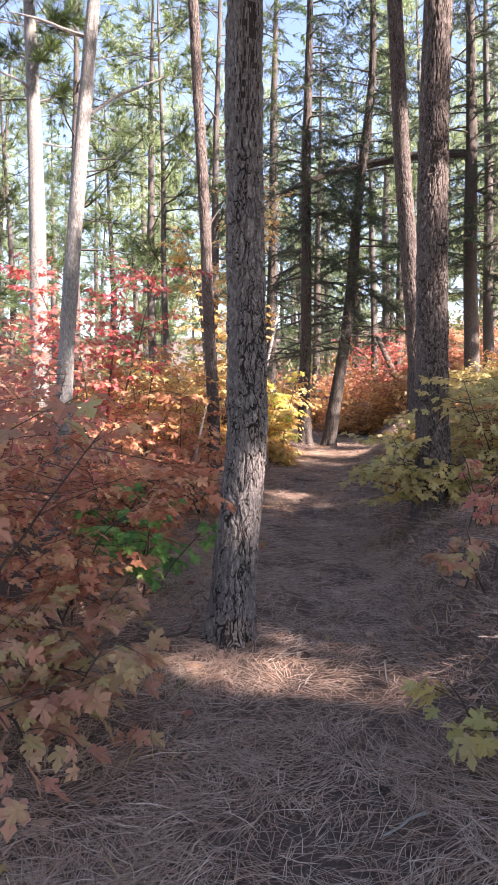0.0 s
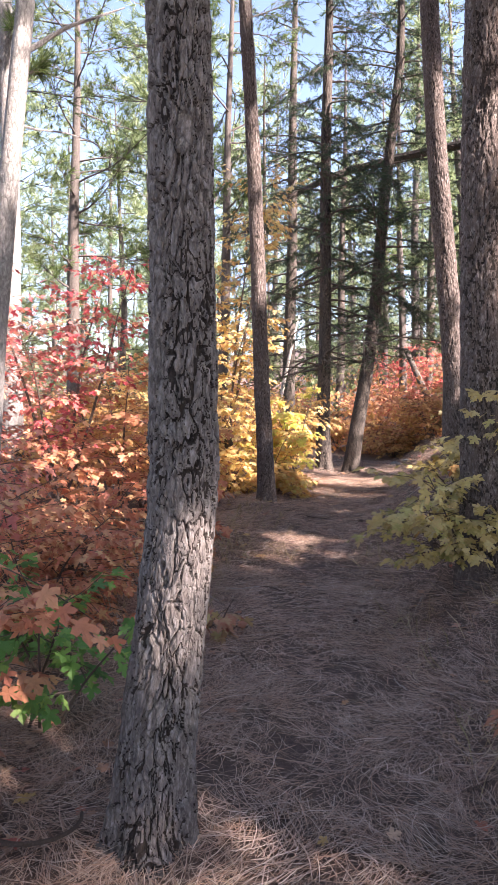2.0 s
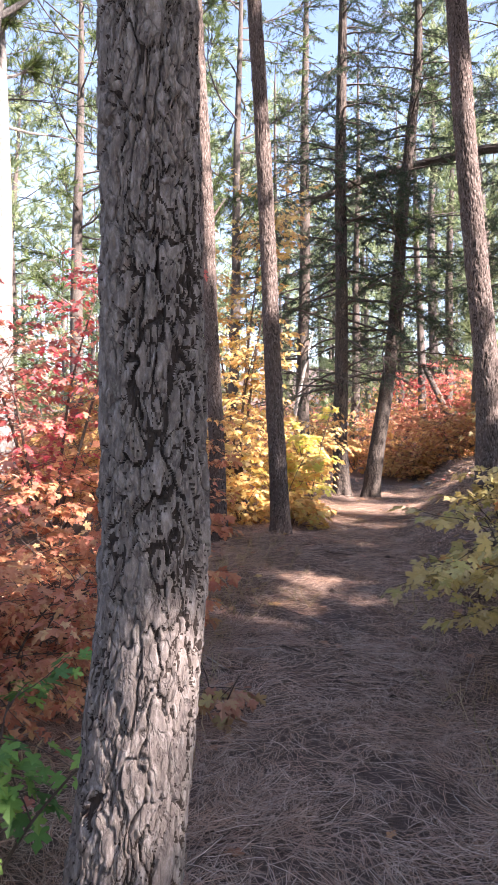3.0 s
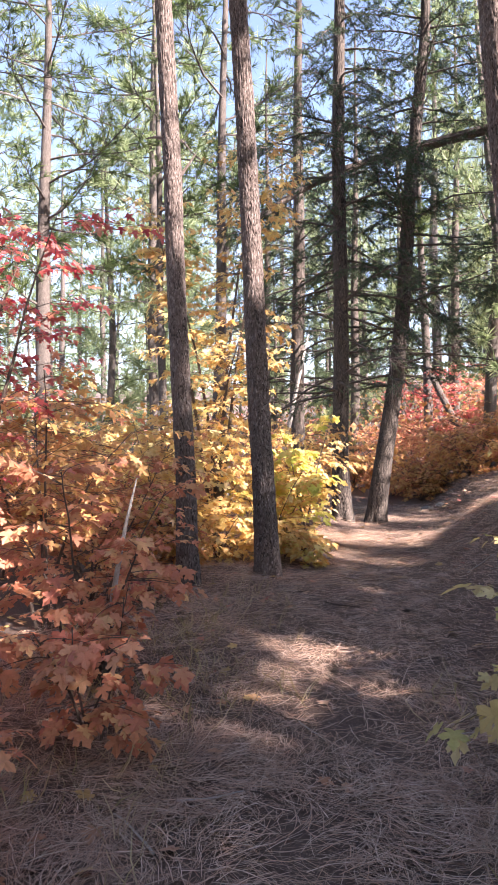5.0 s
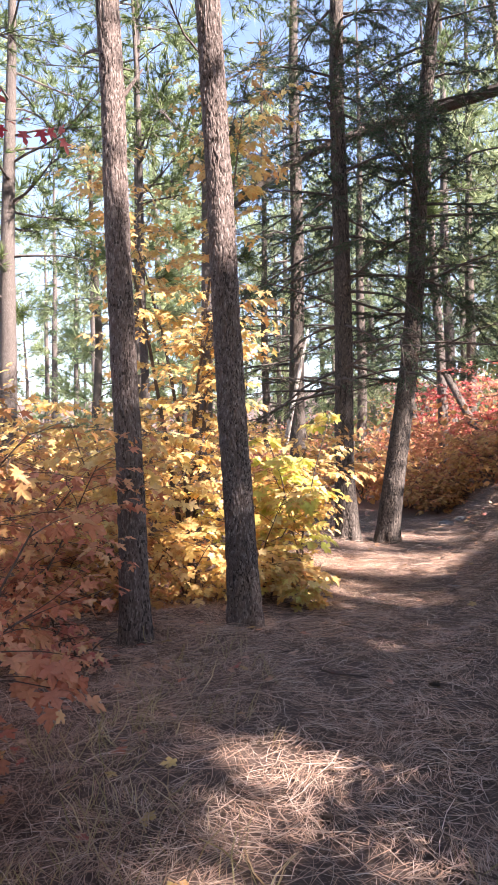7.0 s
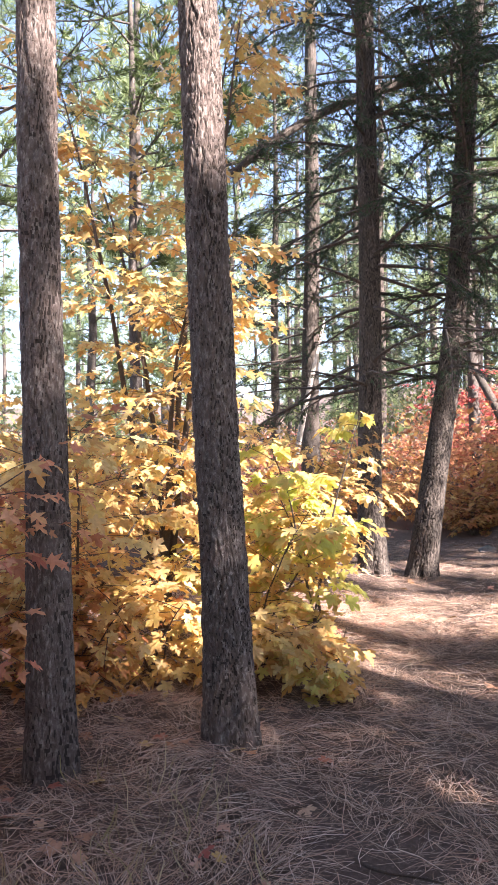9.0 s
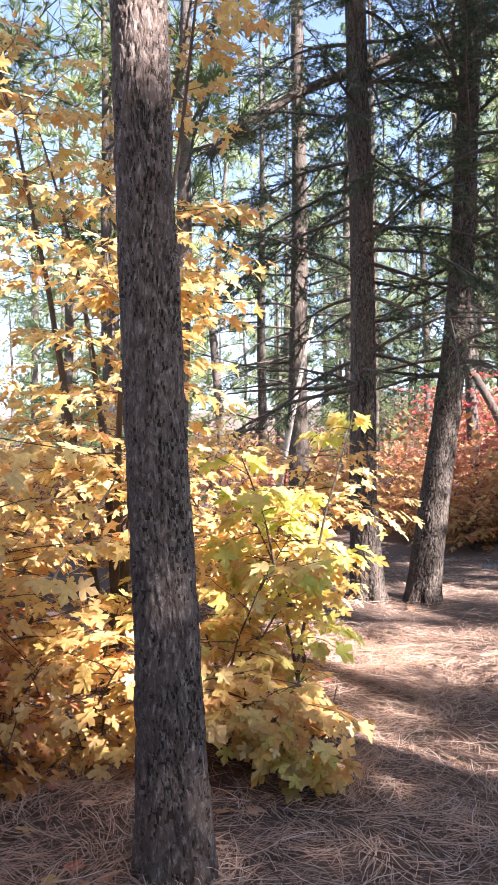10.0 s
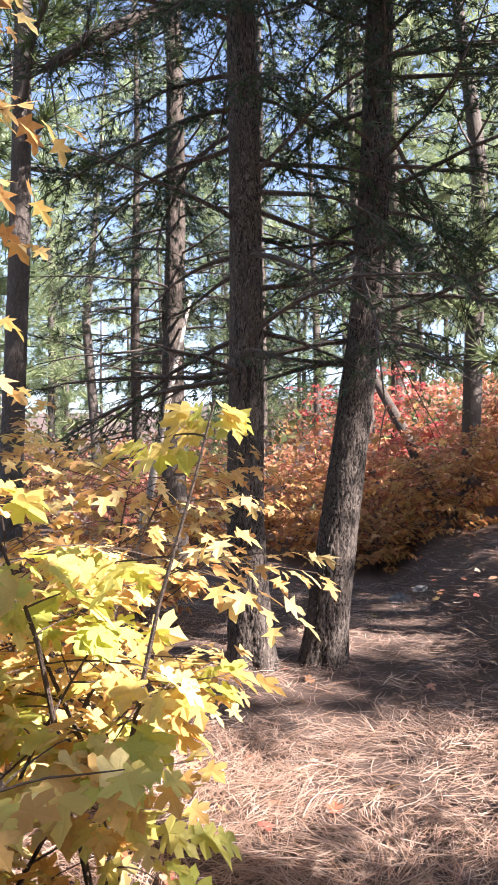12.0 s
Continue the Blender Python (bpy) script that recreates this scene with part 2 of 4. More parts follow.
def ground_z(x, y):
    x, y = np.asarray(x, float), np.asarray(y, float)
    base = np.interp(y, RISE_Y, RISE_Z)
    d = x - np.interp(y, PATH_Y, PATH_X)
    bank = 0.5 * smooth(0.5, 1.35, d) + 0.16 * np.clip(d - 1.1, 0, 12) * smooth(8, 17, y) + 0.05 * np.clip(d - 1.1, 0, 40)
    left = 0.07 * smooth(-0.6, -1.3, d) - 0.03 * np.clip(-d - 1.3, 0, 30)
    rough = 0.012 + 0.03 * smooth(0.6, 1.4, np.abs(d))
    trod = -0.03 * np.exp(-(d / 0.35) ** 2)
    return base + bank + left + trod + rough * soft_noise(x * 1.3, y * 1.3) + 0.008 * soft_noise(x * 6, y * 6, 3)


def gz(x, y):
    return float(ground_z(x, y))


def spread(a, b, fine_a, fine_b, step, grow):
    mids = list(np.arange(fine_a, fine_b, step))
    up, s = [fine_b], step
    while up[-1] < b:
        s *= grow
        up.append(up[-1] + s)
    down, s = [fine_a], step
    while down[-1] > a:
        s *= grow
        down.append(down[-1] - s)
    return np.array(down[:0:-1] + mids + up)


gx, gy = spread(-600, 600, -2.5, 4.5, 0.06, 1.12), spread(-400, 1200, 0.0, 20.0, 0.07, 1.12)
GX, GY = np.meshgrid(gx, gy)
gverts = np.stack([GX.ravel(), GY.ravel(), ground_z(GX, GY).ravel()], axis=1)
ny_, nx_ = GX.shape
ii = (np.arange(ny_ - 1)[:, None] * nx_ + np.arange(nx_ - 1)[None, :]).ravel()
gfaces = np.stack([ii, ii + 1, ii + nx_ + 1, ii + nx_], axis=1)
ground = tagged(new("ground", mesh_from("ground", gverts, gfaces, SOIL, True)), "brown forest floor of trodden soil and dead pine needles", "ground", kind="structure")


# ---- trunks ----
def plates(a, b, na, seed):
    """Bark plates: 1 on a plate's face, 0 in the furrow round it."""
    ia, ib = np.floor(a), np.floor(b)
    f1 = np.full(a.shape, 9.0)
    f2 = np.full(a.shape, 9.0)
    tone = np.zeros(a.shape)
    for da in (-1, 0, 1):
        for db in (-1, 0, 1):
            ca, cb = ia + da, ib + db
            wa = np.mod(ca, na)
            h1 = np.mod(np.sin(wa * 127.1 + cb * 311.7 + seed) * 43758.5453, 1)
            h2 = np.mod(np.sin(wa * 269.5 + cb * 183.3 + seed) * 43758.5453, 1)
            d = np.hypot(ca + h1 - a, cb + h2 - b)
            near = d < f1
            f2 = np.where(near, f1, np.minimum(f2, d))
            tone = np.where(near, h1, tone)
            f1 = np.where(near, d, f1)
    return smooth(0.0, 0.13, f2 - f1) * (0.6 + 0.4 * tone), f2 - f1


def value_noise(a, b, na, seed):
    """Smooth random field that closes round the trunk after na cells."""
    ia, ib = np.floor(a), np.floor(b)
    fa, fb = a - ia, b - ib
    fa, fb = fa * fa * (3 - 2 * fa), fb * fb * (3 - 2 * fb)

    def h(p, q):
        return np.mod(np.sin(np.mod(p, na) * 127.1 + q * 269.5 + seed * 13.7) * 43758.5453, 1)

    return (h(ia, ib) * (1 - fa) + h(ia + 1, ib) * fa) * (1 - fb) + (h(ia, ib + 1) * (1 - fa) + h(ia + 1, ib + 1) * fa) * fb


def trunk_mesh(line, sizes, material, fine_top, depth=0.012, nth=120, dz=0.015, flare=0.22, seed=0, plate=(0.05, 0.13), split=1.0):
    """A trunk along a bent line of (x, y, z), with radii sizes, furrowed bark and a flared foot."""
    line = np.asarray(line, float)
    z0, z1 = line[0, 2], line[-1, 2]
    mid_top = min(z1, max(fine_top, 8.5 if dz < 0.05 else fine_top))
    zs = np.concatenate([np.arange(z0 - 0.15, fine_top, dz), np.arange(fine_top, mid_top, max(0.035, dz)), np.arange(mid_top, z1, 0.25), [z1]])
    cx, cy = np.interp(zs, line[:, 2], line[:, 0]), np.interp(zs, line[:, 2], line[:, 1])
    cx += 0.02 * np.sin(zs * 0.9 + seed) * smooth(z0, z0 + 2, zs)
    cy += 0.02 * np.sin(zs * 0.7 + seed * 2) * smooth(z0, z0 + 2, zs)
    r = np.interp(zs, line[:, 2], sizes)
    h = np.clip(zs - z0, 0, None)
    th = np.arange(nth) * 2 * np.pi / nth
    T, Z = np.meshgrid(th, zs)
    rr = r[:, None] * (1 + (flare * np.exp(-h / 0.16) + 0.12 * np.exp(-h / 0.6))[:, None] * (0.75 + 0.35 * np.sin(T * 4 + seed) + 0.2 * np.sin(T * 7 + 2 * seed)))
    na = max(6, 2 * round(np.pi * r[0] / plate[0]))
    A, B = T / (2 * np.pi) * na, Z / plate[1]
    wa = 1.2 * (value_noise(A * 0.5, B * 0.6, na * 0.5, seed) - 0.5) + 0.8 * (value_noise(A, B * 1.3, na, seed) - 0.5) + 0.35 * (value_noise(A * 4, B * 5, na * 4, seed + 1) - 0.5)
    wb = 0.7 * (value_noise(A, B, na, seed + 2) - 0.5) + 0.35 * (value_noise(A * 4, B * 4, na * 4, seed + 3) - 0.5)
    small, rim = plates(A + wa, B + wb, na, seed)
    large, seam = plates(A * 0.5 + wa, B * 0.32 + wb, na * 0.5, seed + 9)
    p1 = small * (0.45 + 0.55 * large)
    p2, crack = plates(A * 2 + wa * 2, B * 2.2 + wb * 2, na * 2, seed + 5)
    flake = value_noise(A * 2.0, B * 2.0, na * 2, seed + 6) + 0.4 * value_noise(A * 6, B * 7, na * 6, seed + 7)
    flake = np.floor(flake * 5) / 5 + 0.15 * value_noise(A * 12, B * 15, na * 12, seed + 8)
    rr = rr + depth * (p1 - 0.85) + 0.25 * depth * (p2 - 0.7) + 0.3 * depth * (flake - 0.75) + 0.02 * r[:, None] * np.sin(T * 3 + Z * 1.1 + seed)
    V = np.stack([cx[:, None] + rr * np.cos(T), cy[:, None] + rr * np.sin(T), Z], axis=2).reshape(-1, 3)
    m = len(zs)
    j = np.arange(nth)
    i0 = (np.arange(m - 1)[:, None] * nth)
    F = np.stack([i0 + j, i0 + (j + 1) % nth, i0 + nth + (j + 1) % nth, i0 + nth + j], axis=2).reshape(-1, 4)
    me = mesh_from("trunk", V, F, material, True)
    if dz < 0.025:          # the seams between the plates are darker bark, crack shade put into the colour
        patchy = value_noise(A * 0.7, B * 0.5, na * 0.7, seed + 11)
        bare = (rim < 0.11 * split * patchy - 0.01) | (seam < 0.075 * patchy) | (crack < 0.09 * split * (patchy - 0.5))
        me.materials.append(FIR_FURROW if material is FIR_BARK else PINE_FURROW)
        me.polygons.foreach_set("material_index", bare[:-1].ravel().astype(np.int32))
    return me


# ---- needle foliage ----
def tufts(soup, rng, places, dirs, blades, length, width, cone=0.9):
    """Bunches of stiff needles that fan out round a twig's end."""
    m = len(places)
    if not m:
        return
    p = np.repeat(places, blades, axis=0)
    d = np.repeat(dirs / (np.linalg.norm(dirs, axis=1)[:, None] + 1e-9), blades, axis=0) + rng.normal(0, cone * 0.6, (m * blades, 3))
    nrm = rng.normal(0, 1, (m * blades, 3))
    R = frames_of(rng, d, nrm)
    s = length * rng.uniform(0.7, 1.25, (m * blades, 1, 1))
    tri = np.array([[-width / length / 2, 0, 0], [width / length / 2, 0, 0], [0, 1, 0]])
    soup.add_many(tri, [(0, 1, 2)], R * s, p)


def limb(rng, start, heading, length, rise, droop, steps=7):
    """A bending limb: points from start outwards."""
    pts, h, el = [np.array(start, float)], heading, rise
    for k in range(steps):
        h += rng.normal(0, 0.13)
        el += droop / steps + rng.normal(0, 0.07)
        pts.append(pts[-1] + length / steps * np.array([math.cos(h) * math.cos(el), math.sin(h) * math.cos(el), math.sin(el)]))
    return np.array(pts)


def pine_crown(rng, woods, needles, axis, z_low, z_high, reach, limbs, twigs, blades, size, width, lit=None, r0=0.03, bare=False):
    """Limbs with side twigs that end in needle tufts. axis(z) gives the trunk's middle."""
    P, D = [], []
    for k in range(limbs):
        f = (k + rng.uniform(0, 1)) / limbs
        z = z_low + (z_high - z_low) * f
        x, y = axis(z)
        L = reach * (0.35 + 0.65 * math.sin(math.pi * min(1, 0.25 + 0.75 * (1 - f)))) * rng.uniform(0.6, 1.15)
        pts = limb(rng, (x, y, z), rng.uniform(0, 2 * math.pi), L, rng.uniform(-0.1, 0.5), rng.uniform(-0.3, 0.5))
        if lit is not None and lit(pts, rng).mean() < 0.4:
            continue
        if isinstance(woods, list):
            woods.append(Soup())
        wood = woods[-1] if isinstance(woods, list) else woods
        tube(wood, pts[::2] if bare else pts, np.linspace(r0 * (1.1 - 0.6 * f), 0.006, len(pts))[::2] if bare else np.linspace(r0 * (1.1 - 0.6 * f), 0.006, len(pts)), 3 if bare else 5)
        starts, ends, ways = [], [], []
        for q in range(twigs):
            s = rng.uniform(0.3, 1.0) * (len(pts) - 1)
            i = min(int(s), len(pts) - 2)
            o = pts[i] + (s - i) * (pts[i + 1] - pts[i])
            d = pts[i + 1] - pts[i]
            d = d / np.linalg.norm(d) + rng.normal(0, 0.75, 3)
            d[2] += 0.2
            starts.append(o)
            ways.append(d)
            ends.append(o + d * L * rng.uniform(0.08, 0.24))
        stay = np.ones(twigs, bool) if lit is None else lit(np.array(ends), rng)
        for o, e, d, ok in zip(starts, ends, ways, stay):
            if not ok:
                continue
            if not bare:
                tube(wood, [o, (o + e) / 2 + rng.normal(0, 0.02, 3), e], [0.008, 0.006, 0.003], 3)
            P += [e, o * 0.4 + e * 0.6]
            D += [d, d]
    if P:
        tufts(needles, rng, np.array(P), np.array(D), blades, size, width)


def fir_crown(rng, woods, needles, axis, z_low, z_high, reach, limbs, dead_below, blade=0.06, fine=1.0, width=0.009, every=0.04):
    """Drooping flat sprays; bare grey twigs on the lowest limbs."""
    P, D = [], []
    for k in range(limbs):
        f = (k + rng.uniform(0, 1)) / limbs
        z = z_low + (z_high - z_low) * f ** 1.25
        x, y = axis(z)
        dead = z < dead_below
        L = reach * (1 - 0.7 * f) * rng.uniform(0.5, 1.15) * (0.75 if dead else 1)
        pts = limb(rng, (x, y, z), rng.uniform(0, 2 * math.pi), L, rng.uniform(-0.15, 0.4), rng.uniform(-0.8, 0.0), 8)
        if isinstance(woods, list):
            woods.append(Soup())
        wood = woods[-1] if isinstance(woods, list) else woods
        tube(wood, pts, np.linspace(0.024, 0.004, len(pts)), 4)
        for q in range(int((14 if dead else 22) * fine)):
            s = rng.uniform(0.15, 1.0) * (len(pts) - 1)
            i = min(int(s), len(pts) - 2)
            o = pts[i] + (s - i) * (pts[i + 1] - pts[i])
            d = pts[i + 1] - pts[i]
            d /= np.linalg.norm(d)
            side = np.cross(d, (0, 0, 1)) * rng.choice([-1, 1])
            w = d * rng.uniform(0.3, 1.0) + side * rng.uniform(0.5, 1.0) + np.array([0, 0, rng.uniform(-0.55, 0.15)])
            l = L * rng.uniform(0.1, 0.34)
            e = o + w * l + np.array([0, 0, -0.12 * l])
            tube(wood, [o, (o + e) / 2 + np.array([0, 0, 0.02]), e], [0.005, 0.004, 0.002], 3)
            if dead and rng.uniform() < 0.7:
                continue
            n = max(3, int(l / every))
            for u in np.linspace(0.1, 1, n):
                P.append(o + (e - o) * u + rng.normal(0, 0.012, 3))
                D.append(w + rng.normal(0, 0.25, 3))
    tufts(needles, rng, np.array(P), np.array(D), 7, blade, width, 1.1)


def straight(line):
    line = np.asarray(line, float)
    return lambda z: (float(np.interp(z, line[:, 2], line[:, 0])), float(np.interp(z, line[:, 2], line[:, 1])))


def big_tree(name, label, line, sizes, bark, kind, seed, crown=(8, 15, 3.0, 34), fine_top=4.5, dead=(), boughs=(), group="", **kw):
    """A tree with its own trunk, limbs and crown, at its own spot."""
    rng = np.random.default_rng(seed)
    root = new(name)
    root.location = (line[0][0], line[0][1], line[0][2])
    root.empty_display_size = 0.3
    tagged(root, label, "tree", group)
    off = np.array(line[0], float)
    local = np.asarray(line, float) - off
    me = trunk_mesh(local, sizes, bark, fine_top, seed=seed, **kw)
    part("trunk", me, root)
    wood, needles = [], Soup()
    ax = straight(local)
    zl, zh, reach, limbs = crown
    if kind == "pine":
        pine_crown(rng, wood, needles, ax, zl, zh, reach, limbs, 18, 14, 0.22, 0.015)
        part("crown", needles.mesh("crown", PINE_NEEDLES), root, "green pine needles in tufts")
    else:
        fir_crown(rng, wood, needles, ax, zl, zh, reach, limbs, dead_below=kw_dead.get(seed, 3.2))
        part("crown", needles.mesh("crown", FIR_NEEDLES), root, "dark green drooping fir sprays")
    for pts in boughs:
        pts = np.array(pts) - off
        wood.append(Soup())
        tube(wood[-1], pts, np.linspace(0.11, 0.05, len(pts)) * rng.uniform(0.8, 1.15, len(pts)), 8)
        P, D = [], []
        for q in range(150):
            i = rng.integers(0, len(pts) - 1)
            o = pts[i] + rng.uniform() * (pts[i + 1] - pts[i])
            e = o + rng.normal(0, 0.4, 3) + np.array([0, 0, -0.25])
            tube(wood[-1], [o, (o + e) / 2 + np.array([0, 0, 0.04]), e], [0.009, 0.006, 0.002], 4)
            for u in np.linspace(0.3, 1, 9):
                P.append(o + (e - o) * u)
                D.append(e - o + rng.normal(0, 0.15, 3))
        sprays = Soup()
        tufts(sprays, rng, np.array(P), np.array(D), 6, 0.07, 0.01, 1.1)
        part("bough_foliage", sprays.mesh("bough_foliage", FIR_NEEDLES), root)
    for z, head, L, rise in dead:
        x, y = ax(z)
        pts = limb(rng, (x, y, z), head, L, rise, -0.2, 6)
        wood.append(Soup())
        tube(wood[-1], pts, np.linspace(0.024, 0.006, len(pts)), 6)
    for w in wood:
        part("limb", w.mesh("limb", FIR_BARK if kind == "fir" else bark), root)
    return root


kw_dead = {5: 3.4, 6: 3.3, 9: 4.5}
z1, z2, z4, z8 = gz(-0.13, 4.15), gz(1.74, 6.5), gz(0.14, 11.2), gz(-0.61, 10.85)
z5, z6, z7, z9 = gz(1.28, 15.75), gz(1.87, 15.93), gz(2.74, 11.2), gz(0.7, 20.6)
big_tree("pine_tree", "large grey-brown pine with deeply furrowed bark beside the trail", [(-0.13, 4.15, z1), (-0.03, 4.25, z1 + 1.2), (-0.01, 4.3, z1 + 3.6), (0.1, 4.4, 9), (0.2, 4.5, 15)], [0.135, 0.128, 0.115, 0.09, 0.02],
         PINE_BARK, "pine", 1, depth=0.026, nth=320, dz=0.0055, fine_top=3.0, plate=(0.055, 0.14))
big_tree("pine_tree", "tall dark pine with rough plated bark on the bank", [(1.78, 6.55, z2), (1.74, 6.55, z2 + 1), (1.76, 6.6, 4.5), (1.8, 6.6, 9), (1.8, 6.6, 16)], [0.165, 0.155, 0.14, 0.115, 0.02],
         BROWN_BARK, "pine", 2, crown=(10.0, 16, 2.6, 32), depth=0.024, nth=170, dz=0.014, fine_top=4.0, plate=(0.055, 0.13))
big_tree("pine_tree", "slender pine with dark foot and pale sunlit upper bark", [(0.19, 11.22, z4), (0.165, 11.22, z4 + 1), (0.01, 11.25, 4.4), (-0.18, 11.3, 9), (-0.2, 11.3, 15)], [0.122, 0.112, 0.1, 0.085, 0.02],
         BROWN_BARK, "pine", 4, split=0.5, depth=0.018, nth=170, dz=0.013, fine_top=4.5, plate=(0.045, 0.1))
big_tree("pine_tree", "thin pine with pale bark and a broken side limb", [(-0.55, 10.87, z8), (-0.57, 10.87, z8 + 1), (-0.67, 11.0, 4.3), (-0.83, 11.1, 6.5), (-0.95, 11.1, 9), (-0.9, 11.1, 14)], [0.102, 0.096, 0.09, 0.087, 0.08, 0.02],
         BROWN_BARK, "pine", 8, split=0.5, depth=0.015, nth=120, dz=0.018, fine_top=4.5, dead=[(4.3, 2.6, 0.5, 0.6), (3.9, 0.3, 0.35, 0.9)], plate=(0.045, 0.11))
big_tree("pine_tree", "dark pine leaning over the bank beside the trail", [(2.76, 11.2, z7), (2.7, 11.1, z7 + 1.2), (2.45, 11.0, 5), (2.2, 10.9, 8), (2.0, 10.8, 15)], [0.17, 0.15, 0.13, 0.115, 0.02],
         BROWN_BARK, "pine", 7, split=0.5, crown=(10.0, 15, 2.4, 30), depth=0.018, nth=120, dz=0.02, fine_top=6, plate=(0.05, 0.12))
big_tree("fir_tree", "dark straight fir with sunlit patches near its foot", [(1.29, 15.6, z5), (1.26, 15.6, z5 + 1), (1.28, 15.7, 4), (1.33, 15.8, 8), (1.35, 15.8, 14)], [0.16, 0.135, 0.12, 0.1, 0.02],
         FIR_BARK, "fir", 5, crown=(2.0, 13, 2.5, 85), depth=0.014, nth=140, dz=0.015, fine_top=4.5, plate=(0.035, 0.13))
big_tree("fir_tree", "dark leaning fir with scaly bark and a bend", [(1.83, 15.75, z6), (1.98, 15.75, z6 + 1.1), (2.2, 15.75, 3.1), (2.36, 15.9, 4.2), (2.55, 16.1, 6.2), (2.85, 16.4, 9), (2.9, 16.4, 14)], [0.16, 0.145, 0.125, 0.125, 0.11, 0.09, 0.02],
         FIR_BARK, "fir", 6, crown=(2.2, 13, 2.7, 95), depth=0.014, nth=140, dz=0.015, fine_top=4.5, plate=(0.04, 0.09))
big_tree("fir_tree", "tall dark fir with low sweeping limbs", [(0.66, 20.8, z9), (0.68, 20.8, 4), (0.75, 20.9, 9), (0.8, 21, 17)], [0.19, 0.16, 0.12, 0.02],
         FIR_BARK, "fir", 9, crown=(2.6, 15, 3.2, 85), depth=0.012, nth=80, dz=0.03, fine_top=7)

# ---- other trees that can be told apart ----
def mid_pine(x, y, r, height, bark, label, seed, lean=(0, 0), crown=(6, 13, 2.0, 22), name="pine_tree", kind="pine", limbs=(), boughs=()):
    z = gz(x, y)
    line = [(x, y, z), (x + lean[0] * 0.3, y + lean[1] * 0.3, z + height * 0.3), (x + lean[0], y + lean[1], z + height)]
    return big_tree(name, label, line, [r, r * 0.85, 0.02], bark, kind, seed, crown=crown, fine_top=z + 0.1, depth=0.01, nth=36, dz=0.07, dead=limbs, boughs=boughs)


mid_pine(-1.98, 6.95, 0.09, 12, SUNLIT_BARK, "slender pine with sunlit pale trunk among red maples", 21, (0.9, 0.4), crown=(8.5, 12, 1.6, 14), limbs=[(4.2, 0.5, 1.0, 0.7), (5.0, 2.9, 0.8, 0.3)])
mid_pine(-3.5, 11.6, 0.16, 14, SUNLIT_BARK, "sunlit pale grey pine trunk rising from red maples", 22, (-0.2, 0.2), limbs=[(5.5, 1.0, 1.6, 0.3), (6.3, 4.0, 1.5, 0.2)])
mid_pine(-1.0, 18.0, 0.13, 14, FAR_BARK, "dark thin pine behind yellow maples", 23, (0.3, 0.2), crown=(4.5, 13, 2.4, 24))
mid_pine(4.25, 23.1, 0.13, 12, FAR_BARK, "thin dark pine on the maple bank", 24, (-0.3, 0.2), crown=(4.5, 11, 2.0, 22))
mid_pine(-4.7, 18.3, 0.17, 14, FAR_BARK, "dark pine with forked upper limbs", 25, (0.3, 0.0), crown=(4, 13, 3.0, 30), limbs=[(6.0, 0.6, 2.5, 0.9), (5.0, 2.2, 2.4, 0.8)])
mid_pine(-2.3, 19.5, 0.1, 13, FAR_BARK, "thin dark pine deep in the wood", 26, (-0.2, 0.0), crown=(4.5, 12, 2.2, 24))
mid_pine(5.2, 16.0, 0.18, 15, FIR_BARK, "dark fir above the bank with a long arching bough", 27, (-0.3, 0.1), crown=(3.2, 14, 2.9, 80), name="fir_tree", kind="fir",
         boughs=[[(5.05, 16.05, 7.2), (4.3, 16.9, 7.5), (3.2, 17.7, 7.55), (2.11, 17.94, 7.38), (1.43, 17.72, 7.08), (0.64, 17.4, 6.6), (0.0, 17.1, 6.06), (-0.4, 16.95, 5.65)]])
mid_pine(6.5, 18.5, 0.15, 14, FAR_BARK, "fir above the bank among maples", 28, (-0.4, 0.1), crown=(2.8, 13, 2.9, 70), name="fir_tree", kind="fir")
mid_pine(-6.5, 16.0, 0.16, 14, FAR_BARK, "green pine with a full low crown", 29, (0.3, 0.0), crown=(2.6, 13, 3.2, 40))
mid_pine(2.6, 27.0, 0.16, 15, FIR_BARK, "dark fir beyond the bend of the trail", 30, (0.2, 0.0), crown=(2.5, 14, 3.0, 40), name="fir_tree", kind="fir")
mid_pine(5.5, 25.5, 0.15, 14, FIR_BARK, "dark fir on the maple bank", 31, (0.2, 0.0), crown=(3.0, 13, 3.0, 40), name="fir_tree", kind="fir")
mid_pine(-0.2, 25.0, 0.12, 13, FIR_BARK, "young fir with dense green sprays", 32, (0.1, 0.0), crown=(1.5, 12, 2.6, 46), name="fir_tree", kind="fir")

# ---- the wood all round: five kinds of pine and two of fir, repeated ----
stock = []
